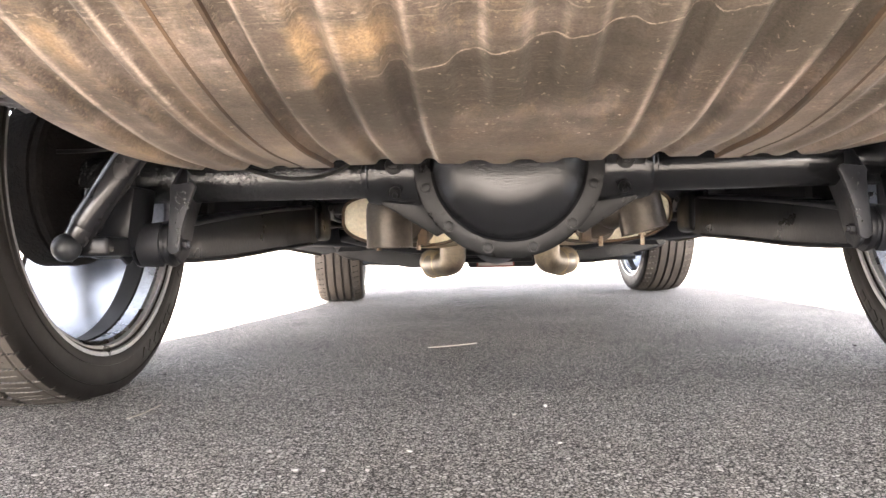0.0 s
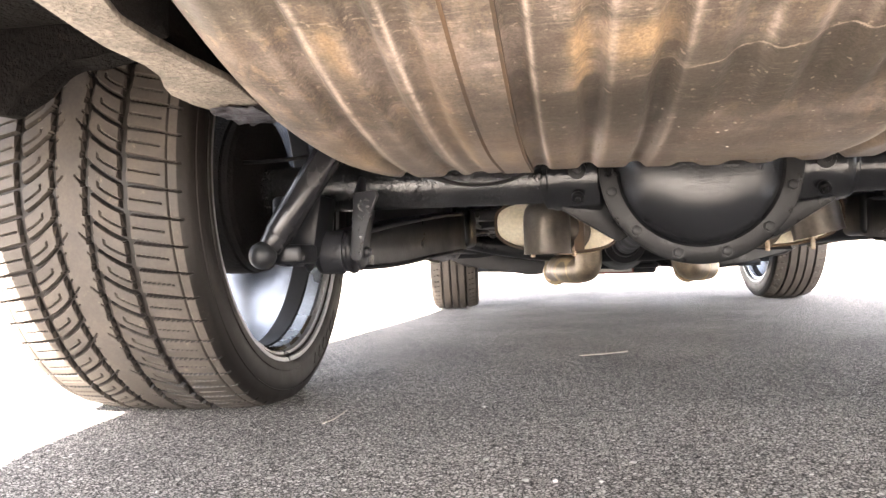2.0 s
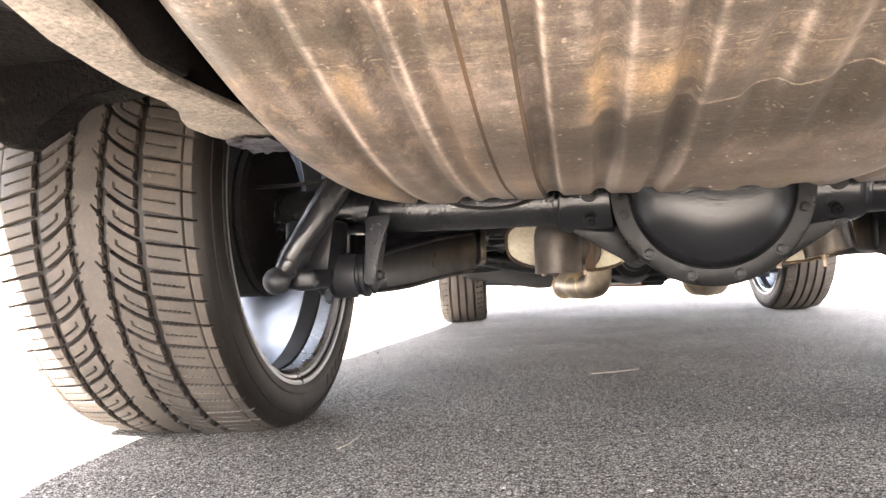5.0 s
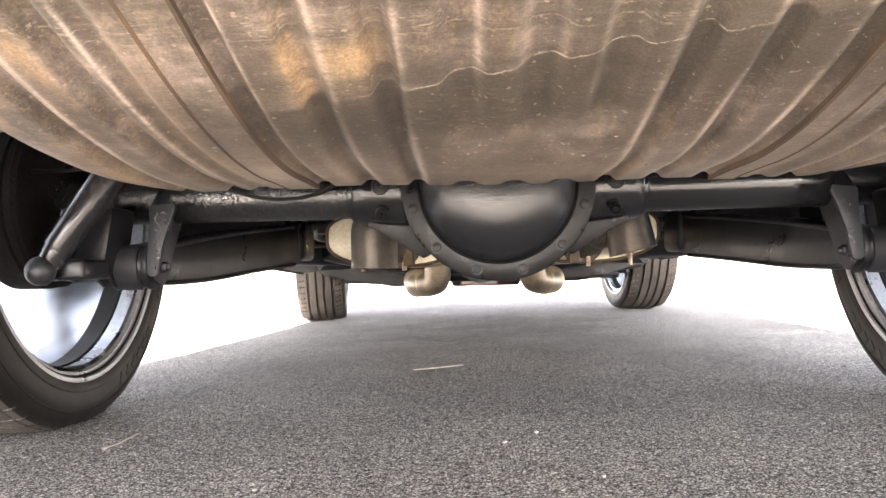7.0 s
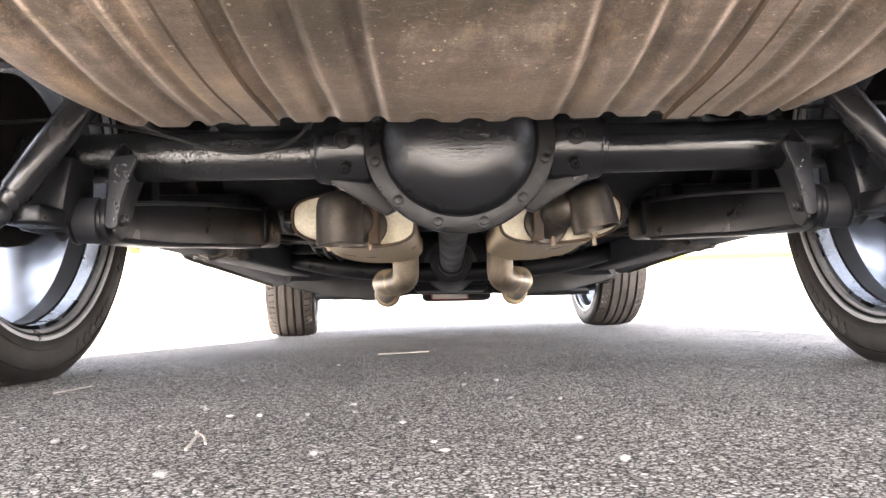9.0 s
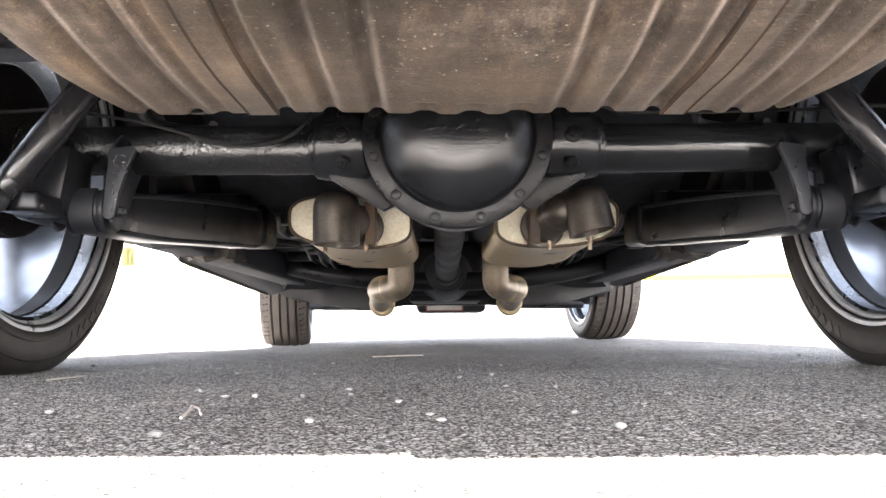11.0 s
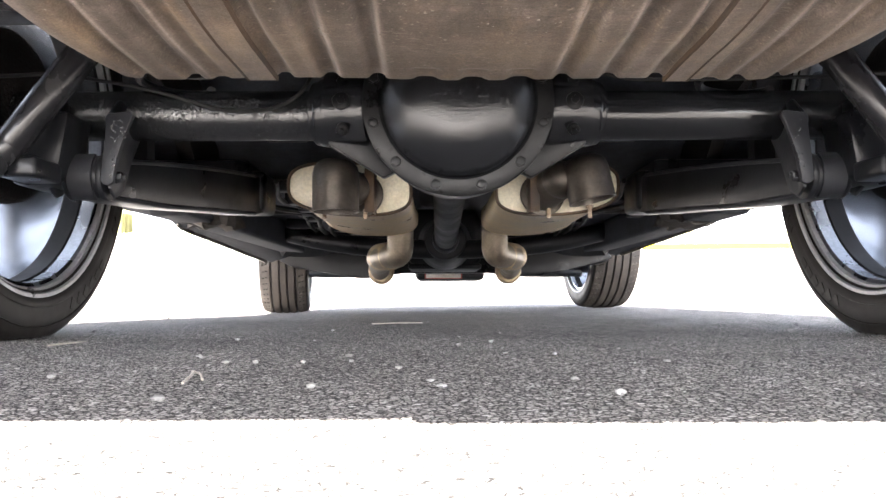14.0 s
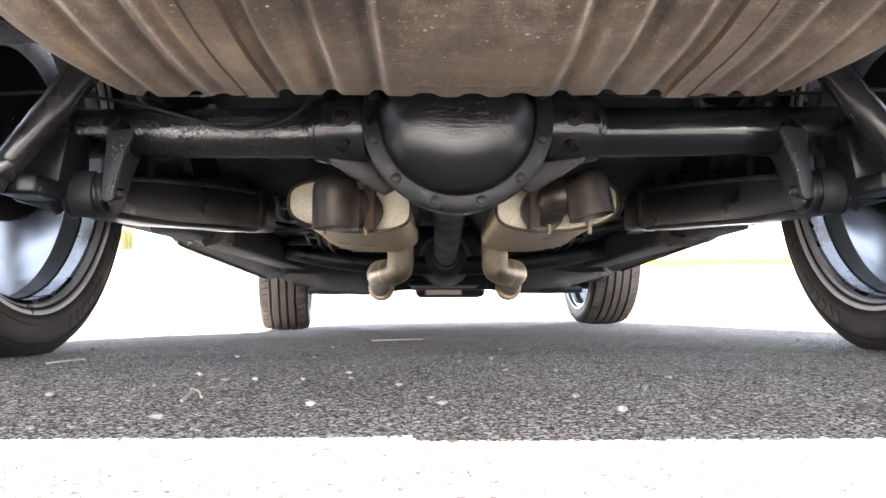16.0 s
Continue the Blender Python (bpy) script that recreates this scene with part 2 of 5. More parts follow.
    r = ramp(nt, mix(nt, 0.5, scuff, fine), [(0.35, grey(0.34)), (0.65, grey(0.44))])
    nt.links.new(r, b.inputs["Roughness"])
    bump(nt, b, mix(nt, 0.4, fine, noise_out(nt, v, 30.0, 3.0)), 0.38, 0.0015)
    return m


def make_wet_black(name, wet, spec, beads=1.0, peel=0.32):
    """Thick black underbody paint with runs and beads."""
    m, nt, b = material(name, 0.3)
    v = coords(nt)
    big = noise_out(nt, v, 6.0, 4.0)
    nt.links.new(ramp(nt, big, [(0.35, (0.0080, 0.0085, 0.0098)), (0.7, (0.0145, 0.0153, 0.0172))]), b.inputs["Base Color"])
    h = math_node(nt, "MULTIPLY", noise_out(nt, v, 330.0, 2.0), peel)
    for scale, weight in ((230.0, 1.0), (120.0, 1.3)):
        cell = node(nt, "ShaderNodeTexVoronoi", Scale=scale)
        nt.links.new(v, cell.inputs["Vector"])
        drop = ramp(nt, cell.outputs["Distance"], [(0.05, grey(1)), (0.22, grey(0.75)), (0.34, grey(0))])
        some = ramp(nt, cell.outputs["Color"], [(0.5, grey(0)), (0.62, grey(1))])
        where = ramp(nt, noise_out(nt, v, 9.0, 2.0), [(0.36, grey(0.1)), (0.54, grey(1))])
        h = math_node(nt, "ADD", h, math_node(nt, "MULTIPLY", math_node(nt, "MULTIPLY", drop, some), math_node(nt, "MULTIPLY", where, weight * beads)))
    nt.links.new(ramp(nt, big, [(0.3, grey(0.12)), (0.7, grey(0.22))]), b.inputs["Roughness"])
    b.inputs["Specular IOR Level"].default_value = spec
    bump(nt, b, h, wet, 0.0022)
    return m


ASPHALT = make_asphalt()
BEAD = worn("clear_water_bead", (0.020, 0.021, 0.023), (0.014, 0.015, 0.017), 0.08, bumped=0.0, rough_var=0.03, spec=0.7)
TANK = make_tank()
WET_BLACK = make_wet_black("wet_black_paint", 1.0, 0.95)
COVER_BLACK = make_wet_black("cover_black_paint", 0.42, 0.5, 0.35, 0.62)
SMOOTH_BLACK = make_wet_black("smooth_black_paint", 0.22, 0.5, 0.3, 0.35)
CHASSIS = worn("chassis_black", (0.01863, 0.01958, 0.02322), (0.01107, 0.01188, 0.01431), 0.42, bumped=0.5, dirt=(0.0378, 0.0324, 0.027), dirt_at=0.68, spec=0.28)
ARM = worn("arm_blue_black", (0.0118, 0.0126, 0.0148), (0.0068, 0.0072, 0.0088), 0.36, bumped=0.4, dirt=(0.0297, 0.02565, 0.0216), dirt_at=0.68, spec=0.22)
CAST = worn("cast_iron_black", (0.00864, 0.009, 0.00972), (0.00432, 0.004464, 0.004824), 0.34, 0.0, scale=25.0, bumped=0.4, spec=0.16)
BOLT = worn("bolt_steel", (0.022, 0.021, 0.020), (0.012, 0.012, 0.012), 0.5, 0.3, scale=60.0)
RUST_BOLT = worn("rusty_stud", (0.42, 0.36, 0.28), (0.20, 0.12, 0.07), 0.5, 0.5, scale=80.0)
SHOCK = worn("shock_black_gloss", (0.0176, 0.0176, 0.0192), (0.0096, 0.0096, 0.0112), 0.20, 0.0, scale=14.0, bumped=0.08, dirt=(0.08, 0.072, 0.064), dirt_at=0.68, spec=0.35)
MUFFLER = worn("aluminised_steel", (0.68, 0.55, 0.36), (0.50, 0.39, 0.25), 0.38, 0.7, scale=12.0, bumped=0.1)
SLEEVE = worn("sleeve_tarnished", (0.46, 0.36, 0.22), (0.22, 0.165, 0.11), 0.5, 0.35, scale=30.0, bumped=0.15, dirt=(0.30, 0.17, 0.08), dirt_at=0.64)
PLATE = worn("muffler_end_cream", (0.86, 0.80, 0.64), (0.76, 0.68, 0.50), 0.5, 0.0, scale=18.0, bumped=0.1, dirt=(0.30, 0.20, 0.10), dirt_at=0.68)
PIPE = worn("exhaust_pipe_brown", (0.22, 0.178, 0.128), (0.105, 0.086, 0.066), 0.42, 0.5, scale=16.0, bumped=0.12, dirt=(0.20, 0.11, 0.055), dirt_at=0.70)
TIP = worn("exhaust_tip_dull", (0.125, 0.108, 0.088), (0.062, 0.053, 0.045), 0.45, 0.6, scale=16.0, bumped=0.15)
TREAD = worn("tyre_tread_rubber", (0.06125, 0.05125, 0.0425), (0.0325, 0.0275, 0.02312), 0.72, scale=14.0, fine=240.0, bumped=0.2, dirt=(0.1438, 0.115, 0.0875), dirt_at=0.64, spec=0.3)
SIDEWALL = worn("tyre_sidewall_and_groove_rubber", (0.0124, 0.01, 0.00864), (0.0068, 0.00576, 0.0052), 0.5, spec=0.22, scale=8.0, bumped=0.12, dirt=(0.036, 0.0288, 0.0224), dirt_at=0.64)
CHROME = worn("polished_wheel", (0.33, 0.355, 0.385), (0.28, 0.30, 0.325), 0.22, 1.0, scale=10.0, bumped=0.0, rough_var=0.06)
MUD = worn("dried_mud", (0.085, 0.075, 0.065), (0.03, 0.027, 0.025), 0.8, scale=30.0, bumped=0.6, dist=0.004)
LIP = worn("satin_rim_lip", (0.42, 0.42, 0.43), (0.34, 0.34, 0.35), 0.40, 0.6, scale=10.0, bumped=0.0)
BARREL = worn("brushed_barrel", (0.33, 0.35, 0.375), (0.28, 0.295, 0.315), 0.30, 1.0, scale=10.0, bumped=0.0)
WHEEL_BAND = worn("wheel_barrel_dark", (0.016, 0.016, 0.0165), (0.009, 0.009, 0.0095), 0.5, 0.0, scale=10.0, bumped=0.05, spec=0.15)
RAIL_TAN = worn("rail_dusty_undercoat", (0.33, 0.292, 0.245), (0.165, 0.142, 0.118), 0.75, scale=22.0, fine=190.0, grain=0.95, bumped=0.9, dist=0.006, dirt=(0.30, 0.17, 0.09), dirt_at=0.67)
RAIL_END = worn("rail_end_bare_steel", (0.21, 0.215, 0.235), (0.040, 0.0279, 0.0279), 0.42, 0.5, scale=70.0, bumped=0.8, dist=0.004, dirt=(0.0744, 0.0403, 0.0217), dirt_at=0.6, grain=0.8)
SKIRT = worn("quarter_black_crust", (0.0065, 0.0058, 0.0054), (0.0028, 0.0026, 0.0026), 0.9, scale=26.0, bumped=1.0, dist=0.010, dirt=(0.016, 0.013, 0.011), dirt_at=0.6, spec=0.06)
CRUST = worn("crusted_black_undercoat", (0.01711, 0.01521, 0.01457), (0.008238, 0.007859, 0.007859), 0.9, scale=22.0, bumped=0.9, dist=0.006, spec=0.08)
UNDERCOAT = worn("dark_undercoat", (0.0729, 0.07695, 0.0891), (0.03645, 0.03915, 0.0459), 0.8, scale=18.0, bumped=0.7, dirt=(0.162, 0.135, 0.108), dirt_at=0.66, dist=0.004, spec=0.15)
PAINT = worn("body_paint_grey", (0.10, 0.105, 0.115), (0.085, 0.09, 0.10), 0.25, 0.2, scale=3.0, bumped=0.02)
BRIGHT = worn("bumper_chrome", (0.80, 0.80, 0.81), (0.70, 0.70, 0.71), 0.12, 1.0, bumped=0.03)
DROP = worn("dried_drop", (0.40, 0.355, 0.295), (0.29, 0.25, 0.205), 0.3, scale=200.0)
RUST = worn("strap_edge_rust", (0.105, 0.065, 0.036), (0.024, 0.019, 0.015), 0.75, scale=14.0)
RUBBER = worn("dull_black_rubber", (0.021, 0.0224, 0.0252), (0.0126, 0.0133, 0.0147), 0.42, scale=40.0, fine=300.0, bumped=0.3, spec=0.3)
CABLE = worn("black_cable", (0.012, 0.012, 0.012), (0.007, 0.007, 0.007), 0.45, spec=0.2)
PETAL = worn("pale_chip", (0.25, 0.243, 0.225), (0.205, 0.196, 0.178), 0.8, scale=120.0, fine=500.0)
TWIG = worn("dry_straw", (0.41, 0.375, 0.315), (0.31, 0.27, 0.215), 0.75, scale=120.0, fine=600.0)
DARK_CHIP = worn("dark_grit", (0.06, 0.055, 0.05), (0.03, 0.028, 0.026), 0.8, scale=120.0)
KERB_PAINT = worn("faded_yellow_kerb_paint", (0.20, 0.175, 0.012), (0.16, 0.14, 0.010), 0.95, scale=3.0, fine=40.0, bumped=0.2, rough_var=0.05, spec=0.04)
GRASS = worn("sunlit_grass", (0.28, 0.265, 0.105), (0.22, 0.205, 0.08), 0.7, scale=2.0, fine=20.0, bumped=0.0)
RED_TAG = worn("faded_red_tag", (0.45, 0.10, 0.08), (0.35, 0.08, 0.07), 0.6)
TAG_WHITE = worn("tag_white", (0.75, 0.72, 0.68), (0.6, 0.58, 0.55), 0.6)


# ---- mesh tools ----
def mesh_from(verts, faces, name):
    me = bpy.data.meshes.new(name)
    me.from_pydata([tuple(map(float, p)) for p in verts], [], faces)
    return me


def finish(me, mats, sharp=35.0):
    for k in mats if isinstance(mats, (list, tuple)) else (mats,):
        me.materials.append(k)
    me.shade_smooth()
    me.set_sharp_from_angle(angle=radians(sharp))


def part(name, shape, mats, parent, label="", sharp=35.0):
    """One mesh object under a thing or a part; shape is a bmesh or a mesh in the car's own coordinates."""
    if isinstance(shape, bmesh.types.BMesh):
        bmesh.ops.recalc_face_normals(shape, faces=shape.faces[:])
        me = bpy.data.meshes.new(name)
        shape.to_mesh(me)
        shape.free()
    else:
        me = shape
    finish(me, mats, sharp)
    ob = new(name, me)
    ob.parent = parent
    if label:
        tagged(ob, label)
    return ob


def merged(*shapes):
    out = bmesh.new()
    for s in shapes:
        me = bpy.data.meshes.new("tmp")
        s.to_mesh(me)
        s.free()
        out.from_mesh(me)
        bpy.data.meshes.remove(me)
    return out


def block(lo, hi, bevel=0.004, segs=2):
    bm = bmesh.new()
    bmesh.ops.create_cube(bm, size=1)
    for v in bm.verts:
        v.co = Vector([lo[i] + (hi[i] - lo[i]) * (v.co[i] + 0.5) for i in range(3)])
    if bevel:
        bmesh.ops.bevel(bm, geom=bm.edges[:], offset=bevel, segments=segs, affect="EDGES", profile=0.5)
    return bm


def rod(p, q, r, r2=None, segs=28, bevel=0.0):
    p, q = Vector(p), Vector(q)
    bm = bmesh.new()
    bmesh.ops.create_cone(bm, cap_ends=True, segments=segs, radius1=r, radius2=r if r2 is None else r2, depth=(q - p).length)
    if bevel:
        rim = [e for e in bm.edges if len(e.link_faces) == 2 and max(len(f.verts) for f in e.link_faces) > 4]
        bmesh.ops.bevel(bm, geom=rim, offset=bevel, segments=2, affect="EDGES", profile=0.5)
    m = Matrix.Translation((p + q) / 2) @ (q - p).to_track_quat("Z", "Y").to_matrix().to_4x4()
    bmesh.ops.transform(bm, matrix=m, verts=bm.verts)
    return bm


def smooth_path(pts, n=8):
    """Catmull-Rom through the points."""
    p = [Vector(a) for a in pts]
    p = [2 * p[0] - p[1]] + p + [2 * p[-1] - p[-2]]
    out = []
    for i in range(1, len(p) - 2):
        a, b, c, d = p[i - 1:i + 3]
        for k in range(n):
            t = k / n
            out.append(0.5 * (2 * b + (c - a) * t + (2 * a - 5 * b + 4 * c - d) * t * t + (3 * b - a - 3 * c + d) * t ** 3))
    return out + [p[-2]]


def sweep(pts, radius, segs=18, caps=True, wall=0.0):
    """A tube along a path; radius is a number or one per point; with a wall it is open at its ends."""
    pts = [Vector(a) for a in pts]
    rad = radius if isinstance(radius, (list, tuple)) else [radius] * len(pts)
    bm = bmesh.new()
    up = Vector((0, 0, 1))
    rings, inner = [], []
    t0 = (pts[1] - pts[0]).normalized()
    side = t0.cross(up if abs(t0.z) < 0.9 else Vector((0, 1, 0))).normalized()
    for i, p in enumerate(pts):
        t = (pts[min(i + 1, len(pts) - 1)] - pts[max(i - 1, 0)]).normalized()
        side = (side - t * side.dot(t)).normalized()
        top = side.cross(t)
        for store, r in ((rings, rad[i]), (inner, rad[i] - wall)):
            store.append([bm.verts.new(p + (side * math.cos(a) + top * math.sin(a)) * r) for a in (2 * math.pi * k / segs for k in range(segs))])
            if not wall:
                break
    def skin(rr):
        for a, b in zip(rr, rr[1:]):
            for k in range(segs):
                bm.faces.new((a[k], a[(k + 1) % segs], b[(k + 1) % segs], b[k]))
    skin(rings)
    if wall:
        skin(inner)
        for a, b in ((rings[0], inner[0]), (rings[-1], inner[-1])):
            for k in range(segs):
                bm.faces.new((a[k], a[(k + 1) % segs], b[(k + 1) % segs], b[k]))
    elif caps:
        bm.faces.new(rings[0]), bm.faces.new(rings[-1])
    return bm


def prism(outline, axis, lo, hi, bevel=0.002):
    """An outline in the two other axes, drawn out along axis from lo to hi."""
    bm = bmesh.new()
    ends = []
    for w in (lo, hi):
        ring = []
        for a, b in outline:
            c = [a, b]
            c.insert("xyz".index(axis), w)
            ring.append(bm.verts.new(c))
        ends.append(ring)
        bm.faces.new(ring)
    n = len(outline)
    for k in range(n):
        bm.faces.new((ends[0][k], ends[0][(k + 1) % n], ends[1][(k + 1) % n], ends[1][k]))
    if bevel:
        bmesh.ops.bevel(bm, geom=bm.edges[:], offset=bevel, segments=2, affect="EDGES", profile=0.5)
    return bm


def revolve(profile, axis_at, axis="x", segs=64, start=0.0, stop=2 * math.pi):
    """A profile of (along the axis, radius), turned about an axis through axis_at."""
    bm = bmesh.new()
    full = abs(stop - start - 2 * math.pi) < 1e-6
    n = segs if full else segs + 1
    c = Vector(axis_at)
    rings = []
    for a, r in profile:
        ring = []
        for k in range(n):
            t = start + (stop - start) * k / segs
            off = Vector((a, r * math.sin(t), -r * math.cos(t))) if axis == "x" else Vector((r * math.sin(t), a, -r * math.cos(t)))
            ring.append(bm.verts.new(c + off))
        rings.append(ring)
    for p, q in zip(rings, rings[1:]):
        for k in range(segs):
            bm.faces.new((p[k], p[(k + 1) % n], q[(k + 1) % n], q[k]))
    return bm


def hexagon(at, direction, across, height, washer=0.0):
    """A bolt head, with a washer under it if asked."""
    at, d = Vector(at), Vector(direction).normalized()
    bm = rod(at, at + d * height, across * 0.577, segs=6, bevel=across * 0.06)
    if washer:
        bm = merged(bm, rod(at - d * 0.001, at + d * 0.002, washer, segs=24))
    return bm


# ---- ground: one sheet, fine under the car, rising gently to a verge far ahead ----
def spread(fine_lo, fine_hi, step, lo, hi, grow=1.16):
    mid = list(np.arange(fine_lo, fine_hi, step))
    for sign, end in ((-1, lo), (1, hi)):
        s, edge = step, []
        p = mid[0] if sign < 0 else mid[-1]
        while (p - end) * sign < 0:
            s *= grow
            p = p + sign * s
            edge.append(p)
        mid = edge[::-1] + mid if sign < 0 else mid + edge
    return np.array(mid)


def cells(x, y, size, seed):
    """Rounded pebbly bumps: distance to the nearest of jittered points, 0 at a gap, 1 on a stone."""
    gx, gy = np.floor(x / size), np.floor(y / size)
    best = np.full(x.shape, 9.0)
    for i in (-1, 0, 1):
        for j in (-1, 0, 1):
            cx, cy = gx + i, gy + j
            h = np.sin(cx * 127.1 + cy * 311.7 + seed) * 43758.5453
            k = np.sin(cx * 269.5 + cy * 183.3 + seed) * 28001.8384
            px, py = (cx + h - np.floor(h)) * size, (cy + k - np.floor(k)) * size
            best = np.minimum(best, np.hypot(x - px, y - py) / size)
    return np.clip(1.0 - best * 1.25, 0, 1)


def rise(y):
    t = np.clip((y - 7.0) / 14.0, 0, 1)
    return 1.75 * t * t * (3 - 2 * t)


def dip(x, y):
    """The yard falls away a little under the front wheel on the -x side."""
    t = np.clip((y - 0.7) / 1.9, 0, 1)
    return -0.022 * t * t * (3 - 2 * t) * np.clip(0.5 - x / 1.6, 0, 1)


def build_ground():
    xs = spread(-0.85, 0.85, 0.0034, -160, 160)
    ys = spread(-1.02, 0.45, 0.0034, -160, 220, 1.12)
    X, Y = np.meshgrid(xs, ys)
    stone = cells(X, Y, 0.0085, 1.0) ** 0.7 * 0.0009 + cells(X, Y, 0.014, 7.0) * 0.0004
    dx, dy = np.gradient(xs)[None, :], np.gradient(ys)[:, None]
    fade = np.clip(1.5 - np.maximum(dx, dy) / 0.006, 0, 1)
    Z = (stone - 0.0012) * fade + rise(Y) + dip(X, Y)
    ny, nx = X.shape
    me = bpy.data.meshes.new("ground")
    idx = np.arange(nx * ny).reshape(ny, nx)
    quads = np.stack([idx[:-1, :-1], idx[:-1, 1:], idx[1:, 1:], idx[1:, :-1]], -1).reshape(-1, 4)
    me.vertices.add(nx * ny)
    me.vertices.foreach_set("co", np.stack([X, Y, Z], -1).astype(np.float32).ravel())
    me.loops.add(quads.size)
    me.loops.foreach_set("vertex_index", quads.astype(np.int32).ravel())
    me.polygons.add(len(quads))
    me.polygons.foreach_set("loop_start", np.arange(0, quads.size, 4, dtype=np.int32))
    me.update(calc_edges=True)
    me.materials.append(ASPHALT)
    me.shade_smooth()
    tagged(new("ground", me), "grey-brown coarse asphalt, worn and gritty", "ground", kind="structure")


build_ground()


def build_verge():
    """Sunlit grass along the brow of the rise."""
    rng = np.random.default_rng(5)
    verts, faces = [], []
    for k in range(30000):
        clump = k % 3 > 0
        x, y = (rng.uniform(-9.1, -8.3) if clump else rng.uniform(-24, 24)), 19.1 + rng.uniform(0, 0.9)
        h, a, w = (rng.uniform(0.35, 0.75) if clump else rng.uniform(0.04, 0.10)), rng.uniform(-0.9, 0.9), rng.uniform(0.02, 0.05)
        z = float(rise(np.array(y))) - 0.01
        i = len(verts)
        verts += [(x - w * math.cos(a), y - w * math.sin(a), z), (x + w * math.cos(a), y + w * math.sin(a), z), (x + rng.uniform(-.05, .05), y + rng.uniform(-.05, .05), z + h)]
        faces.append((i, i + 1, i + 2))
    me = mesh_from(verts, faces, "grass")
    me.materials.append(GRASS)
    tagged(new("grass", me), "pale yellow sunlit grass clump and verge beyond the asphalt", "grass", kind="stuff")


build_verge()


def build_kerb():
    """A low yellow-painted kerb partway up the rise, following its slope."""
    bm = bmesh.new()
    rows = []
    for k in range(13):
        x = 4.15 + k * 0.55
        y = 14.50 + 0.07 * (x - 4.15)
        z = float(rise(np.array(y)))
        rows.append([bm.verts.new((x, y + a, z + b)) for a, b in ((0.0, -0.10), (0.0, 0.105), (0.018, 0.122), (0.15, 0.125), (0.15, -0.10))])
    for p, q in zip(rows, rows[1:]):
        for k in range(5):
            bm.faces.new((p[k], p[(k + 1) % 5], q[(k + 1) % 5], q[k]))
    bm.faces.new(rows[0]), bm.faces.new(rows[-1])
    bmesh.ops.recalc_face_normals(bm, faces=bm.faces[:])
    me = bpy.data.meshes.new("kerb")
    bm.to_mesh(me)
    bm.free()
    me.materials.append(KERB_PAINT)
    tagged(new("kerb", me), "low concrete kerb painted faded yellow on the asphalt", "kerb")


build_kerb()


# ---- the car ----
car = tagged(new("car"), "older car with black painted axle and chrome wheels on asphalt", "car")
AX_Y, AX_Z = 0.025, 0.343


def build_tyre(r_out, half, r_bead, pitches, per, tread, name, stand=1.0):
    """A tyre about the x axis at the origin, its tread cut by tread(s, p): 1 in a groove, 0 on a block.
    s runs across the tread in metres, p counts the pitches round it."""
    hw = half
    shoulder = hw * 0.93
    across = np.linspace(-shoulder, shoulder, 201)
    crown = r_out - 0.010 * (np.abs(across) / shoulder) ** 3.0
    side_x = hw * np.array([0.958, 0.985, 1.004, 1.018, 1.026, 1.034, 1.026, 1.034, 1.038, 1.036, 1.030, 1.040, 1.040, 1.026, 1.010, 0.99, 0.97])
    side_r = r_bead + (r_out - 0.014 - r_bead) * np.array([1.0, 0.96, 0.90, 0.82, 0.76, 0.745, 0.73, 0.66, 0.56, 0.44, 0.335, 0.32, 0.26, 0.18, 0.10, 0.03, -0.03])
    n = pitches * per
    ang = np.arange(n) / n * 2 * math.pi
    P = np.arange(n) / per
    S, PP = np.meshgrid(across, P)
    depth = tread(S, PP) * 0.0075
    R = crown[None, :] - depth
    xs = np.concatenate([-side_x[::-1], across, side_x])
    rr = np.concatenate([np.repeat(side_r[::-1][None], n, 0), R, np.repeat(side_r[None], n, 0)], 1)
    m = len(xs)
    co = np.stack([np.broadcast_to(xs, (n, m)), rr * np.sin(ang)[:, None], -rr * np.cos(ang)[:, None]], -1)
    co = co.copy()
    co[..., 2] = np.maximum(co[..., 2], -stand)
    idx = np.arange(n * m).reshape(n, m)
    nxt = np.roll(idx, -1, 0)
    quads = np.stack([idx[:, :-1], idx[:, 1:], nxt[:, 1:], nxt[:, :-1]], -1)
    me = bpy.data.meshes.new(name)
    me.vertices.add(n * m)
    me.vertices.foreach_set("co", co.astype(np.float32).ravel())
    q = quads.reshape(-1, 4)
    me.loops.add(q.size)
    me.loops.foreach_set("vertex_index", q.astype(np.int32).ravel())
    me.polygons.add(len(q))
    me.polygons.foreach_set("loop_start", np.arange(0, q.size, 4, dtype=np.int32))
    ns = len(side_x)
    # tread faces past half the groove depth take the darker sidewall colour
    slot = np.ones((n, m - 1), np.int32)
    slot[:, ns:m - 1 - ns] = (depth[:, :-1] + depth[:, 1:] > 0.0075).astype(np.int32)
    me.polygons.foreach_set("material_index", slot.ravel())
    me.update(calc_edges=True)
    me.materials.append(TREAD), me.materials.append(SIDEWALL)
    me.shade_smooth()
    me.set_sharp_from_angle(angle=radians(32))
    return me


def near(v, w, soft=0.0015):
    return np.clip((w - np.abs(v)) / soft + 0.5, 0, 1)


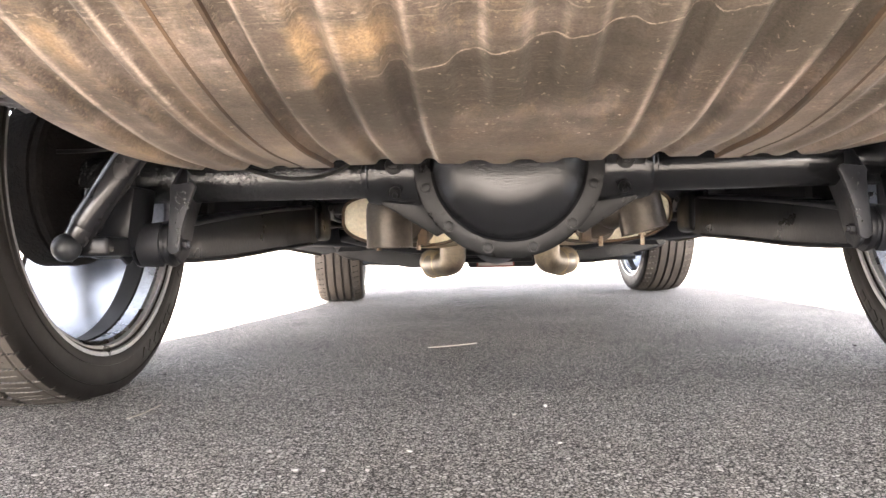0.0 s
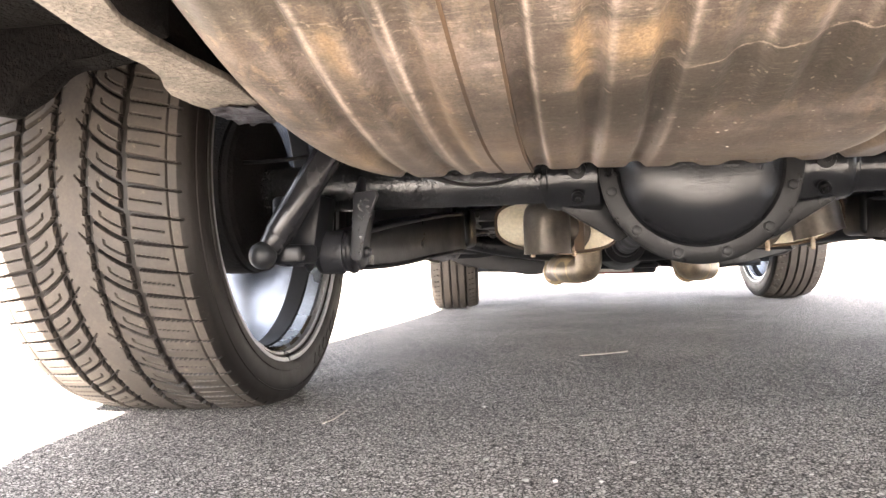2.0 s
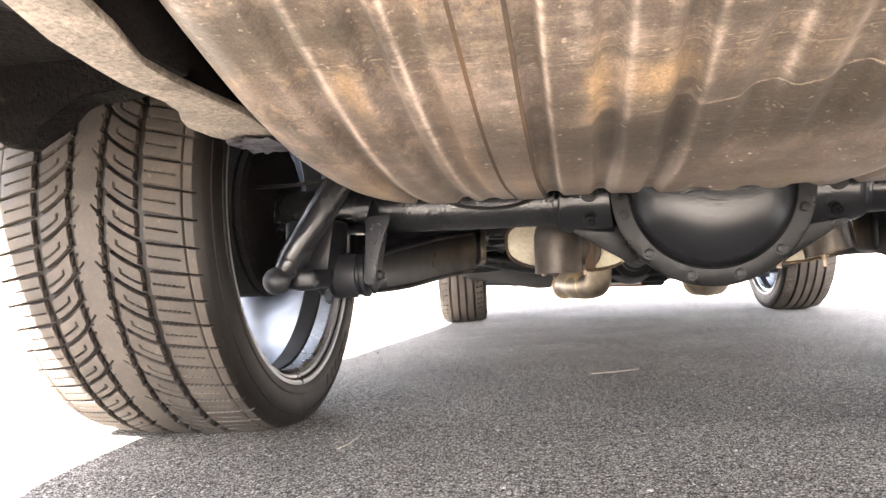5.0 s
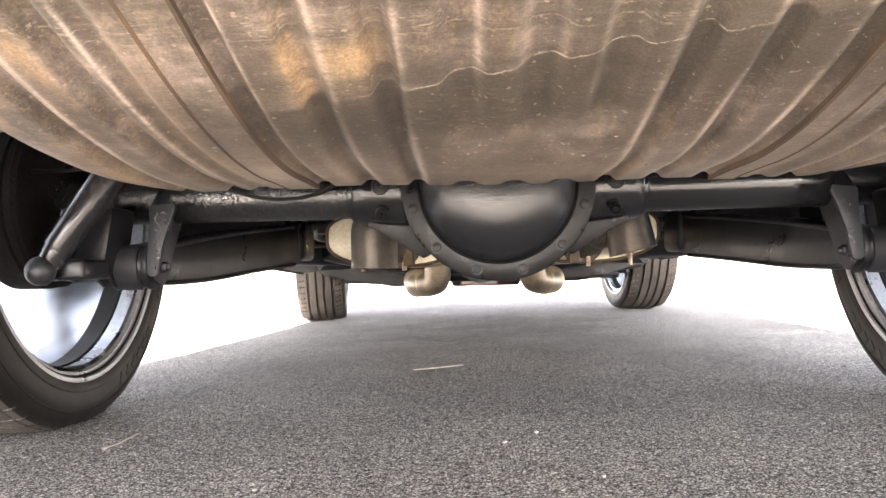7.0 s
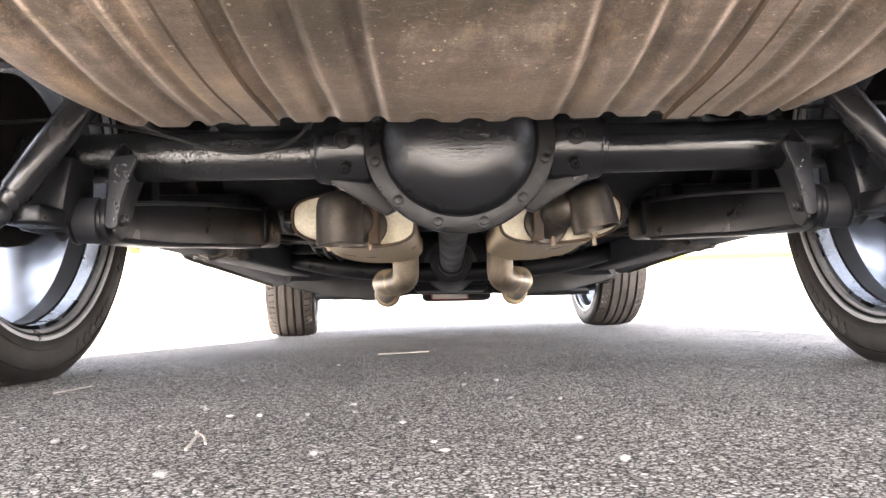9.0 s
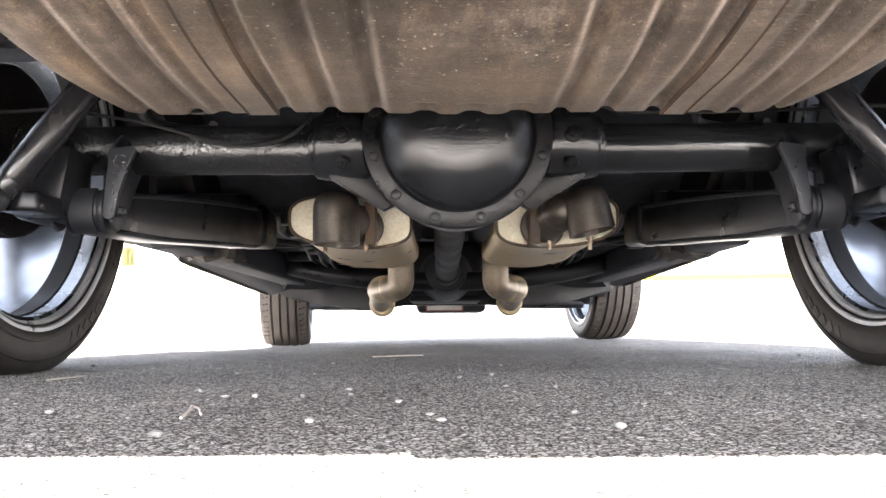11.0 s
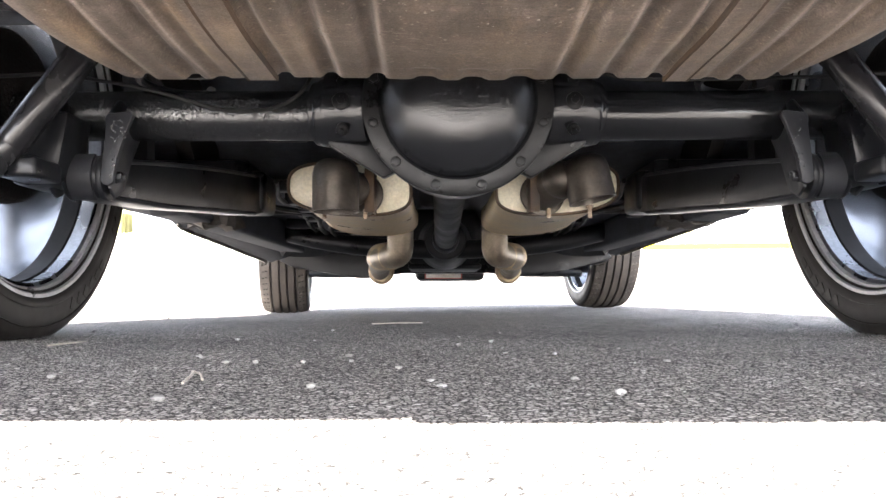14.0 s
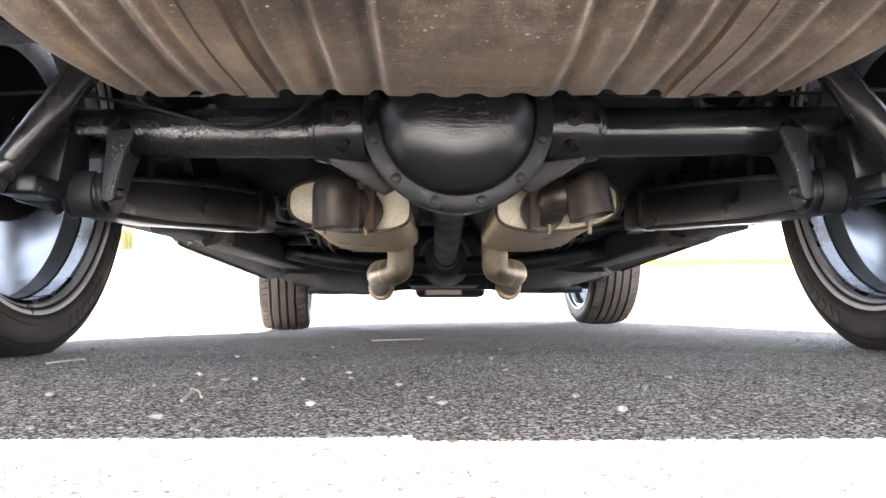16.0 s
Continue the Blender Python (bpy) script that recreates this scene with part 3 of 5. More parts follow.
def sporty_tread(S, P, pitch=0.03615):
    """Directional: a wide middle rib with nicks, swept cuts between two stepped grooves, shoulder blocks with sipes."""
    a = np.abs(S)
    inner, outer = 0.0225, 0.0715
    u = np.clip((a - inner) / (outer - inner), 0, 1)
    swept = np.where(a < inner, (a - inner) * 1.05, np.where(a < outer, 0.033 * (1.45 * u - 0.45 * u * u), 0.033 + (a - outer) * 0.20))
    def phase(shift):
        ph = P + shift - swept / pitch
        return ph - np.round(ph)
    def cut(shift, width, lo, hi, keep=1.0):
        return near(phase(shift) * pitch, width) * (a > lo) * (a < hi) * keep
    step = P - np.floor(P)
    g = np.maximum(near(a - inner + 0.0035 * (step - 0.5), 0.0042), near(a - outer + 0.0022 * (step - 0.5), 0.0050))
    g = np.maximum(g, cut(0.0, 0.0026, inner, outer))
    alt = np.round(P - swept / pitch) % 2
    g = np.maximum(g, cut(0.0, 0.0004 + 0.0018 * np.clip((a - 0.007) / 0.014, 0, 1), 0.007, inner, 0.9) * np.where(alt > 0.5, 1.0, a > 0.0165))
    g = np.maximum(g, cut(0.5, 0.0009, 0.014, inner, 0.8))
    # a hooked sipe in each swept block, and a shorter straight one
    g = np.maximum(g, cut(0.40, 0.0008, 0.040, 0.066, 0.8))
    g = np.maximum(g, near(a - 0.0400, 0.0008) * (phase(0.40) > -0.17) * (phase(0.40) < 0.03) * 0.6)
    g = np.maximum(g, cut(0.0, 0.0023 - 0.0012 * np.clip((a - 0.10) / 0.03, 0, 1), outer, 0.20, 0.9))
    g = np.maximum(g, cut(0.50, 0.0007, 0.080, 0.120, 0.7))
    return np.maximum(g, near(a - 0.1275, 0.0008) * 0.5)


def rib_tread(S, P):
    a = np.abs(S)
    g = np.maximum(near(a - 0.018, 0.0045), near(a - 0.058, 0.0045))
    ph = P + S * 8
    return np.maximum(g, near((ph - np.round(ph)) * 0.03, 0.0012) * (a > 0.07) * 0.7)


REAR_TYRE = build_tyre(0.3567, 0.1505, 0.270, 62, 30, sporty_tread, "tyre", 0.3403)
FRONT_TYRE = build_tyre(0.325, 0.114, 0.235, 60, 8, rib_tread, "tyre")


def build_wheel(x, y, z, s, r_lip, half, tyre, name_label):
    """A polished wheel with a deep barrel, five spokes at its outer face, and its tyre. s: the outward side."""
    c = Vector((x, y, z))
    inner, outer = -s * half * 0.93, s * half * 0.93
    prof = [(inner * 1.04, r_lip + 0.010), (inner * 1.085, r_lip + 0.010), (inner * 1.095, r_lip + 0.006), (inner * 1.085, r_lip + 0.001), (inner * 1.03, r_lip - 0.002),
            (inner * 1.02, r_lip - 0.008), (inner * 0.97, r_lip - 0.010), (inner * 0.95, r_lip - 0.016), (inner * 0.78, r_lip - 0.0150)]
    band = [(inner * 0.78, r_lip - 0.0150), (inner * 0.76, r_lip - 0.0175), (inner * 0.53, r_lip - 0.0165), (inner * 0.51, r_lip - 0.0135)]
    rest = [(inner * 0.51, r_lip - 0.0135), (outer * 0.5, r_lip - 0.007), (outer * 0.86, r_lip - 0.004), (outer * 0.98, r_lip - 0.002), (outer * 1.02, r_lip + 0.010)]
    wheel = part("wheel", revolve(rest, c, segs=96), CHROME, car, name_label)
    part("inner_lip", revolve(prof[:7], c, segs=96), LIP, wheel, "bright polished inner rim lip")
    part("inner_barrel", revolve(prof[6:], c, segs=96), BARREL, wheel)
    # the underside's dark reflection in the barrel, painted on as a dark band
    part("barrel_step", revolve(band, c, segs=96), WHEEL_BAND, wheel, "dark reflection painted as a band inside the wheel barrel")
    t = new("tyre", tyre)
    t.parent = wheel
    t.matrix_basis = Matrix.Translation(c) @ (Matrix.Rotation(math.pi, 4, "Z") if s > 0 else Matrix.Identity(4))
    tagged(t, "dusty black tyre with grooved tread")
    ox = x + outer * 0.80
    for k in range(5):
        a = 2 * math.pi * k / 5 + 0.35
        d = Vector((0, math.sin(a), -math.cos(a)))
        w = Vector((1, 0, 0)).cross(d)
        bm = bmesh.new()
        rows = []
        for r, hw, th, off in ((0.045, 0.024, 0.016, 0.010), (0.12, 0.015, 0.012, 0.004), (0.19, 0.014, 0.010, 0.0), (r_lip - 0.014, 0.018, 0.010, 0.0)):
            m = Vector((ox - s * off, y, z)) + d * r
            rows.append([bm.verts.new(m + w * (hw * i) + Vector((s * th * j, 0, 0))) for i, j in ((-1, -1), (1, -1), (0.8, 1), (-0.8, 1))])
        for p, q in zip(rows, rows[1:]):
            for i in range(4):
                bm.faces.new((p[i], p[(i + 1) % 4], q[(i + 1) % 4], q[i]))
        bm.faces.new(rows[0]), bm.faces.new(rows[-1])
        part("spoke", bm, CHROME, wheel)
    part("hub", rod((ox - s * 0.015, y, z), (ox + s * 0.02, y, z), r_lip * 0.64, segs=48, bevel=0.004), WHEEL_BAND, wheel, "dark wheel centre")
    return wheel


for s in (-1, 1):
    build_wheel(s * 0.7965, AX_Y, 0.3405, s, 0.272, 0.1505, REAR_TYRE, "polished deep-dish rear wheel")
    steered = build_wheel(s * 0.804, 2.86, 0.3245 + float(dip(s * 0.804, 2.86)), s, 0.240, 0.114, FRONT_TYRE, "polished front wheel turned slightly to one side")
    hub_at = Matrix.Translation((s * 0.804, 2.86, 0.0))
    steered.matrix_basis = hub_at @ Matrix.Rotation(radians(6.5), 4, "Z") @ hub_at.inverted()
# raised lettering on the sidewall, as plain bars
for s in (-1, 1):
    host = [o for o in car.children if o.name.startswith("wheel")][0 if s < 0 else 2]
    for k in range(9):
        a = 0.35 + 0.085 * k + (0.2 if k > 5 else 0)
        d = Vector((0, math.sin(a), -math.cos(a)))
        c = Vector((s * (0.7965 - 0.1559), AX_Y, 0.3405)) + d * 0.3085
        b = block((-0.0012, -0.006, -0.010), (0.0012, 0.006, 0.010), 0.0005, 1)
        bmesh.ops.transform(b, matrix=Matrix.Translation(c) @ Matrix.Rotation(-a, 4, "X"), verts=b.verts)
        part("sidewall_marking", b, SIDEWALL, host)


# -- rear axle --
def build_axle():
    axle = part("rear_axle", rod((-0.14, AX_Y, AX_Z), (0.14, AX_Y, AX_Z), 0.06, segs=40), COVER_BLACK, car, "glossy black beaded live axle")
    for sx in (-1, 1):
        part("axle_tube", rod((sx * 0.135, AX_Y, AX_Z), (sx * 0.685, AX_Y, AX_Z), 0.0385, segs=40), WET_BLACK if sx < 0 else SMOOTH_BLACK, axle)
    # bowl of the housing ahead of the cover, and its nose
    bowl = merged(revolve([(-0.062, 0.132), (0.05, 0.128), (0.11, 0.10), (0.20, 0.055), (0.27, 0.045)], (0, 0, AX_Z), "y", 48),
                  rod((0, 0.25, AX_Z - 0.01), (0, 0.30, AX_Z - 0.012), 0.055, bevel=0.006))
    part("differential_housing", bowl, CHASSIS, axle)
    ring = revolve([(-0.062, 0.139), (-0.071, 0.139), (-0.073, 0.136), (-0.073, 0.115), (-0.070, 0.1115), (-0.062, 0.111)], (0, 0, AX_Z), "y", 96)
    part("cover_flange", ring, CAST, axle, "grey-black ribbed cast flange")
    # domed cover, fuller towards its foot
    bm = bmesh.new()
    rows = []
    for i in range(25):
        q = i / 24
        r = 0.112 * math.sin(q * math.pi / 2)
        row = []
        for k in range(72):
            a = 2 * math.pi * k / 72
            low = 0.5 + 0.5 * math.cos(a)
            h = (1 - (r / 0.112) ** (2.5 + 1.0 * low)) ** 0.75
            row.append(bm.verts.new((r * math.sin(a), -0.0705 - 0.058 * h, AX_Z - r * math.cos(a))))
        rows.append(row)
    for p, q in zip(rows[1:], rows[2:]):
        for k in range(72):
            bm.faces.new((p[k], p[(k + 1) % 72], q[(k + 1) % 72], q[k]))
    bmesh.ops.remove_doubles(bm, verts=rows[0], dist=0.001)
    bm.verts.ensure_lookup_table()
    tip = [v for v in bm.verts if v.co.xz.length < 1 and abs(v.co.x) < 1e-6 and abs(v.co.z - AX_Z) < 1e-6]
    for k in range(72):
        bm.faces.new((tip[0], rows[1][k], rows[1][(k + 1) % 72]))
    part("differential_cover", bm, COVER_BLACK, axle, "glossy black domed cover with water beads", 60)
    for k in range(12):
        a = radians(15 + 30 * k)
        part("cover_bolt", hexagon((0.126 * math.sin(a), -0.072, AX_Z - 0.126 * math.cos(a)), (0, -1, 0), 0.0125, 0.007, 0.0088), CAST, axle)
    # beads of water on the cover
    rng = np.random.default_rng(3)
    beads = bmesh.new()
    for k in range(75):
        x, z = rng.uniform(-0.09, 0.10), rng.uniform(0.33, 0.42)
        if k > 40:
            x, z = rng.uniform(0.02, 0.10), rng.uniform(0.27, 0.40)
        r = math.hypot(x, z - AX_Z)
        if r > 0.105:
            continue
        low = 0.5 - 0.5 * (z - AX_Z) / max(r, 1e-4)
        y = -0.0705 - 0.058 * (1 - (r / 0.112) ** (2.5 + low)) ** 0.75
        m = Matrix.Translation((x, y, z)) @ Matrix.Diagonal((1, 0.5, rng.uniform(0.8, 1.5), 1))
        bmesh.ops.create_icosphere(beads, subdivisions=2, radius=rng.uniform(0.0005, 0.0014), matrix=m)
    # beads along the tubes, thickest on the one by the brake line
    for k in range(470):
        if k < 452:
            x = -rng.triangular(0.20, 0.42, 0.60)
        else:
            x = rng.uniform(0.22, 0.66)
        a = radians(rng.triangular(-128, -92, -55))
        p = Vector((x, AX_Y + 0.0385 * math.sin(a), AX_Z - 0.0385 * math.cos(a)))
        m = Matrix.Translation(p) @ Matrix.Rotation(a, 4, "X") @ Matrix.Diagonal((1, rng.uniform(0.9, 1.4), 0.55, 1))
        bmesh.ops.create_icosphere(beads, subdivisions=2, radius=rng.uniform(0.0006, 0.0019), matrix=m)
    # beads on the ears of the arm brackets
    for k in range(70):
        s = -1 if k < 52 else 1
        f = rng.uniform(0, 1)
        x, z = s * (0.498 - rng.uniform(0, 1) * 0.030 * (1 - f)), AX_Z - 0.028 - 0.085 * f
        m = Matrix.Translation((x, -0.0722, z)) @ Matrix.Diagonal((1, 0.55, 1.2, 1))
        bmesh.ops.create_icosphere(beads, subdivisions=2, radius=rng.uniform(0.0006, 0.0015), matrix=m)
    tagged(part("water_spray", beads, BEAD, axle), kind="stuff")
    for s in (-1, 1):
        # casting collar beside the housing, with a half sleeve and two studs
        part("housing_collar", merged(rod((s * 0.130, -0.002, AX_Z), (s * 0.210, 0.010, AX_Z), 0.057, 0.051, segs=40, bevel=0.006), rod((s * 0.205, 0.012, AX_Z), (s * 0.216, 0.014, AX_Z), 0.049, segs=40, bevel=0.003)), SMOOTH_BLACK, axle)
        part("collar_sleeve", revolve([(s * 0.142, 0.056), (s * 0.142, 0.0615), (s * 0.198, 0.0590), (s * 0.198, 0.052)], (0, -0.001, AX_Z), segs=20, start=radians(-78), stop=radians(-170)), SMOOTH_BLACK, axle)
        for a, w in ((-92, 0.013), (-52, 0.009), (-125, 0.008)):
            d = Vector((0, math.sin(radians(a)), -math.cos(radians(a))))
            part("collar_stud", merged(rod(Vector((s * 0.170, -0.001, AX_Z)) + d * 0.054, Vector((s * 0.170, -0.001, AX_Z)) + d * 0.0640, w, bevel=0.002), rod(Vector((s * 0.170, -0.001, AX_Z)) + d * 0.054, Vector((s * 0.170, -0.001, AX_Z)) + d * 0.0690, w * 0.45, bevel=0.001)), CAST, axle)
        # sloping gusset from the collar down to the flange
        part("gusset", prism([(s * 0.196, AX_Z - 0.044), (s * 0.194, AX_Z - 0.052), (s * 0.112, AX_Z - 0.103), (s * 0.090, AX_Z - 0.092), (s * 0.110, AX_Z - 0.044)], "y", -0.014, 0.006, 0.002), CAST, axle)
        # bracket of the lower arm: a tapering ear on each side of the bush
        for x, deep in ((s * 0.500, 0.0), (s * 0.585, 0.02)):
            ear = prism([(-0.030, AX_Z + 0.012), (-0.072, AX_Z - 0.022), (-0.066, AX_Z - 0.075), (-0.060, AX_Z - 0.125), (-0.040, AX_Z - 0.136), (-0.015, AX_Z - 0.125),
                         (0.01, AX_Z - 0.075), (0.05, AX_Z - 0.03), (0.06, AX_Z)], "x", min(x, x + s * 0.006), max(x, x + s * 0.006), 0.002)
            # the rear edge folds towards the middle of the car as a tapering flange
            fl = prism([(x + s * 0.004, AX_Z - 0.018), (x - s * 0.030, AX_Z - 0.014), (x - s * 0.034, AX_Z - 0.022), (x - s * 0.022, AX_Z - 0.048), (x - s * 0.010, AX_Z - 0.080), (x - s * 0.0085, AX_Z - 0.100)] + [(x + s * 0.002 - s * 0.0105 * math.cos(q), AX_Z - 0.110 - 0.0115 * math.sin(q)) for q in np.linspace(0.5, 2.8, 8)], "y", -0.072, -0.064, 0.002) if deep == 0 else block((x - 0.003, -0.06, AX_Z - 0.1), (x + 0.003, -0.05, AX_Z), 0.001)
            part("arm_bracket", merged(ear, fl), CHASSIS, axle)
        # lower shock mount, reaching back from the axle end
        mount = merged(prism([(s * 0.545, AX_Z - 0.02), (s * 0.625, AX_Z - 0.02), (s * 0.625, AX_Z - 0.122), (s * 0.600, AX_Z - 0.128), (s * 0.560, AX_Z - 0.115)], "y", -0.10, -0.02, 0.008),
                       block((min(s * 0.556, s * 0.610), -0.165, 0.220), (max(s * 0.556, s * 0.610), -0.09, 0.248), 0.006, 3))
        part("shock_mount", mount, ARM, axle)
        # brake drum and its backing plate
        part("backing_plate", revolve([(s * 0.676, 0.03), (s * 0.680, 0.10), (s * 0.684, 0.128), (s * 0.690, 0.134), (s * 0.700, 0.134), (s * 0.703, 0.12)], (0, AX_Y, AX_Z), segs=64), CRUST, axle)
        part("brake_drum", revolve([(s * 0.700, 0.130), (s * 0.704, 0.136), (s * 0.750, 0.136), (s * 0.76, 0.12), (s * 0.765, 0.05)], (0, AX_Y, AX_Z), segs=64), CRUST, axle)
    return axle


build_axle()


def build_arms():
    for s in (-1, 1):
        bush = merged(rod((s * 0.518, -0.035, 0.238), (s * 0.566, -0.035, 0.238), 0.032, segs=36, bevel=0.004),
                      rod((s * 0.512, -0.035, 0.238), (s * 0.521, -0.035, 0.238), 0.035, segs=36, bevel=0.002),
                      rod((s * 0.563, -0.035, 0.238), (s * 0.569, -0.035, 0.238), 0.035, segs=36, bevel=0.002))
        # boxed trailing arm, deeper and set inwards towards its front
        bm = bmesh.new()
        rows = []
        for y, x, z, hw, hh in ((-0.030, 0.548, 0.238, 0.028, 0.030), (0.03, 0.535, 0.242, 0.030, 0.034), (0.15, 0.515, 0.252, 0.030, 0.040), (0.32, 0.487, 0.268, 0.030, 0.043), (0.50, 0.455, 0.282, 0.030, 0.045), (0.58, 0.445, 0.288, 0.030, 0.035)):
            rows.append([bm.verts.new((s * x + i * hw, y, z + j * hh)) for i, j in ((-1, -1), (1, -1), (1, 1), (-1, 1))])
        for p, q in zip(rows, rows[1:]):
            for k in range(4):
                bm.faces.new((p[k], p[(k + 1) % 4], q[(k + 1) % 4], q[k]))
        bm.faces.new(rows[0]), bm.faces.new(rows[-1])
        bmesh.ops.bevel(bm, geom=bm.edges[:], offset=0.004, segments=2, affect="EDGES", profile=0.5)
        arm = part("lower_control_arm", bm, ARM, car, "black pressed-steel trailing arm")
        spine = ((-0.010, 0.548, 0.239, 0.028, 0.030), (0.03, 0.535, 0.242, 0.030, 0.034), (0.15, 0.515, 0.252, 0.030, 0.040), (0.32, 0.487, 0.268, 0.030, 0.043), (0.50, 0.455, 0.282, 0.030, 0.045))
        for j in (-1, 1):
            part("pressed_flange", sweep(smooth_path([(s * (x - hw - 0.001), y, z + j * (hh - 0.004)) for y, x, z, hw, hh in spine], 5), 0.0040, 8), CHASSIS, arm)
        part("bush", bush, ARM, arm, "black rubber bush in a steel sleeve")
        part("pivot_bolt", merged(rod((s * 0.482, -0.052, 0.236), (s * 0.60, -0.052, 0.236), 0.0050), hexagon((s * 0.496, -0.052, 0.236), (-s, 0, 0), 0.0135, 0.009, 0.0095)), CHASSIS, arm)
        part("bush_clip", revolve([(s * 0.526, 0.0325), (s * 0.526, 0.0370), (s * 0.560, 0.0370), (s * 0.560, 0.0325)], (0, -0.035, 0.238), segs=20, start=radians(-150), stop=radians(-20)), CHASSIS, arm)
        # upper arm, from the housing forward and outwards
        part("upper_control_arm", merged(sweep(smooth_path([(s * 0.16, 0.05, 0.40), (s * 0.24, 0.22, 0.405), (s * 0.34, 0.42, 0.41)]), 0.022), rod((s * 0.30, 0.42, 0.41), (s * 0.38, 0.42, 0.41), 0.03, bevel=0.003)), CHASSIS, car)


build_arms()


def build_shocks():
    for s in (-1, 1):
        low, top = Vector((s * 0.590, -0.168, 0.258)), Vector((s * 0.445, -0.1145, 0.500))
        ax = (top - low).normalized()
        body = merged(rod(low, low + ax * 0.16, 0.0215, segs=36, bevel=0.006), rod(low - ax * 0.020, low + ax * 0.012, 0.0165, 0.021, segs=36, bevel=0.004), rod(low + ax * 0.15, top, 0.0222, segs=36, bevel=0.004))
        shock = part("shock_absorber", body, SHOCK, car, "glossy black tube shock absorber")
        part("lower_eye", merged(rod(low - ax * 0.045, low + ax * 0.01, 0.013)), CHASSIS, shock)
        ball = bmesh.new()
        bmesh.ops.create_uvsphere(ball, u_segments=28, v_segments=16, radius=0.0195, matrix=Matrix.Translation((s * 0.605, -0.182, 0.233)))
        part("stud_cap", ball, RUBBER, shock, "round black stud cap")


build_shocks()


# -- fuel tank --
GROOVES = (-0.380, -0.322, -0.290, -0.214, -0.158, -0.102, 0.121, 0.177, 0.235, 0.300, 0.334, 0.382)


def tank_floor(y):
    d = np.maximum(0.0, -0.36 - y)
    return 0.3238 + np.where(d < 0.30, 0.576 * d * d, 0.576 * 0.09 + 0.3456 * (d - 0.30))


def tank_ribs(x, y):
    """Pressed grooves that run fore and aft, up into the floor of the tank."""
    g = np.zeros(np.broadcast(x, y).shape)
    for c in GROOVES:
        g = np.maximum(g, np.exp(-(((x - c) / 0.0095) ** 4)) * (0.45 if abs(c) in (0.29, 0.3) else 1.0))
    mid = np.clip((-0.50 - y) / 0.08, 0, 1)
    pads = np.clip((y + 0.296) / 0.006, 0, 1)
    for c in (-0.044, 0.013, 0.069):
        g = np.maximum(g, np.exp(-(((x - c) / 0.0145) ** 4)) * np.maximum(mid * 0.8, pads * 0.7))
    return 0.0105 * g * (1 - 0.35 * np.clip((y + 0.30) / 0.03, 0, 1))


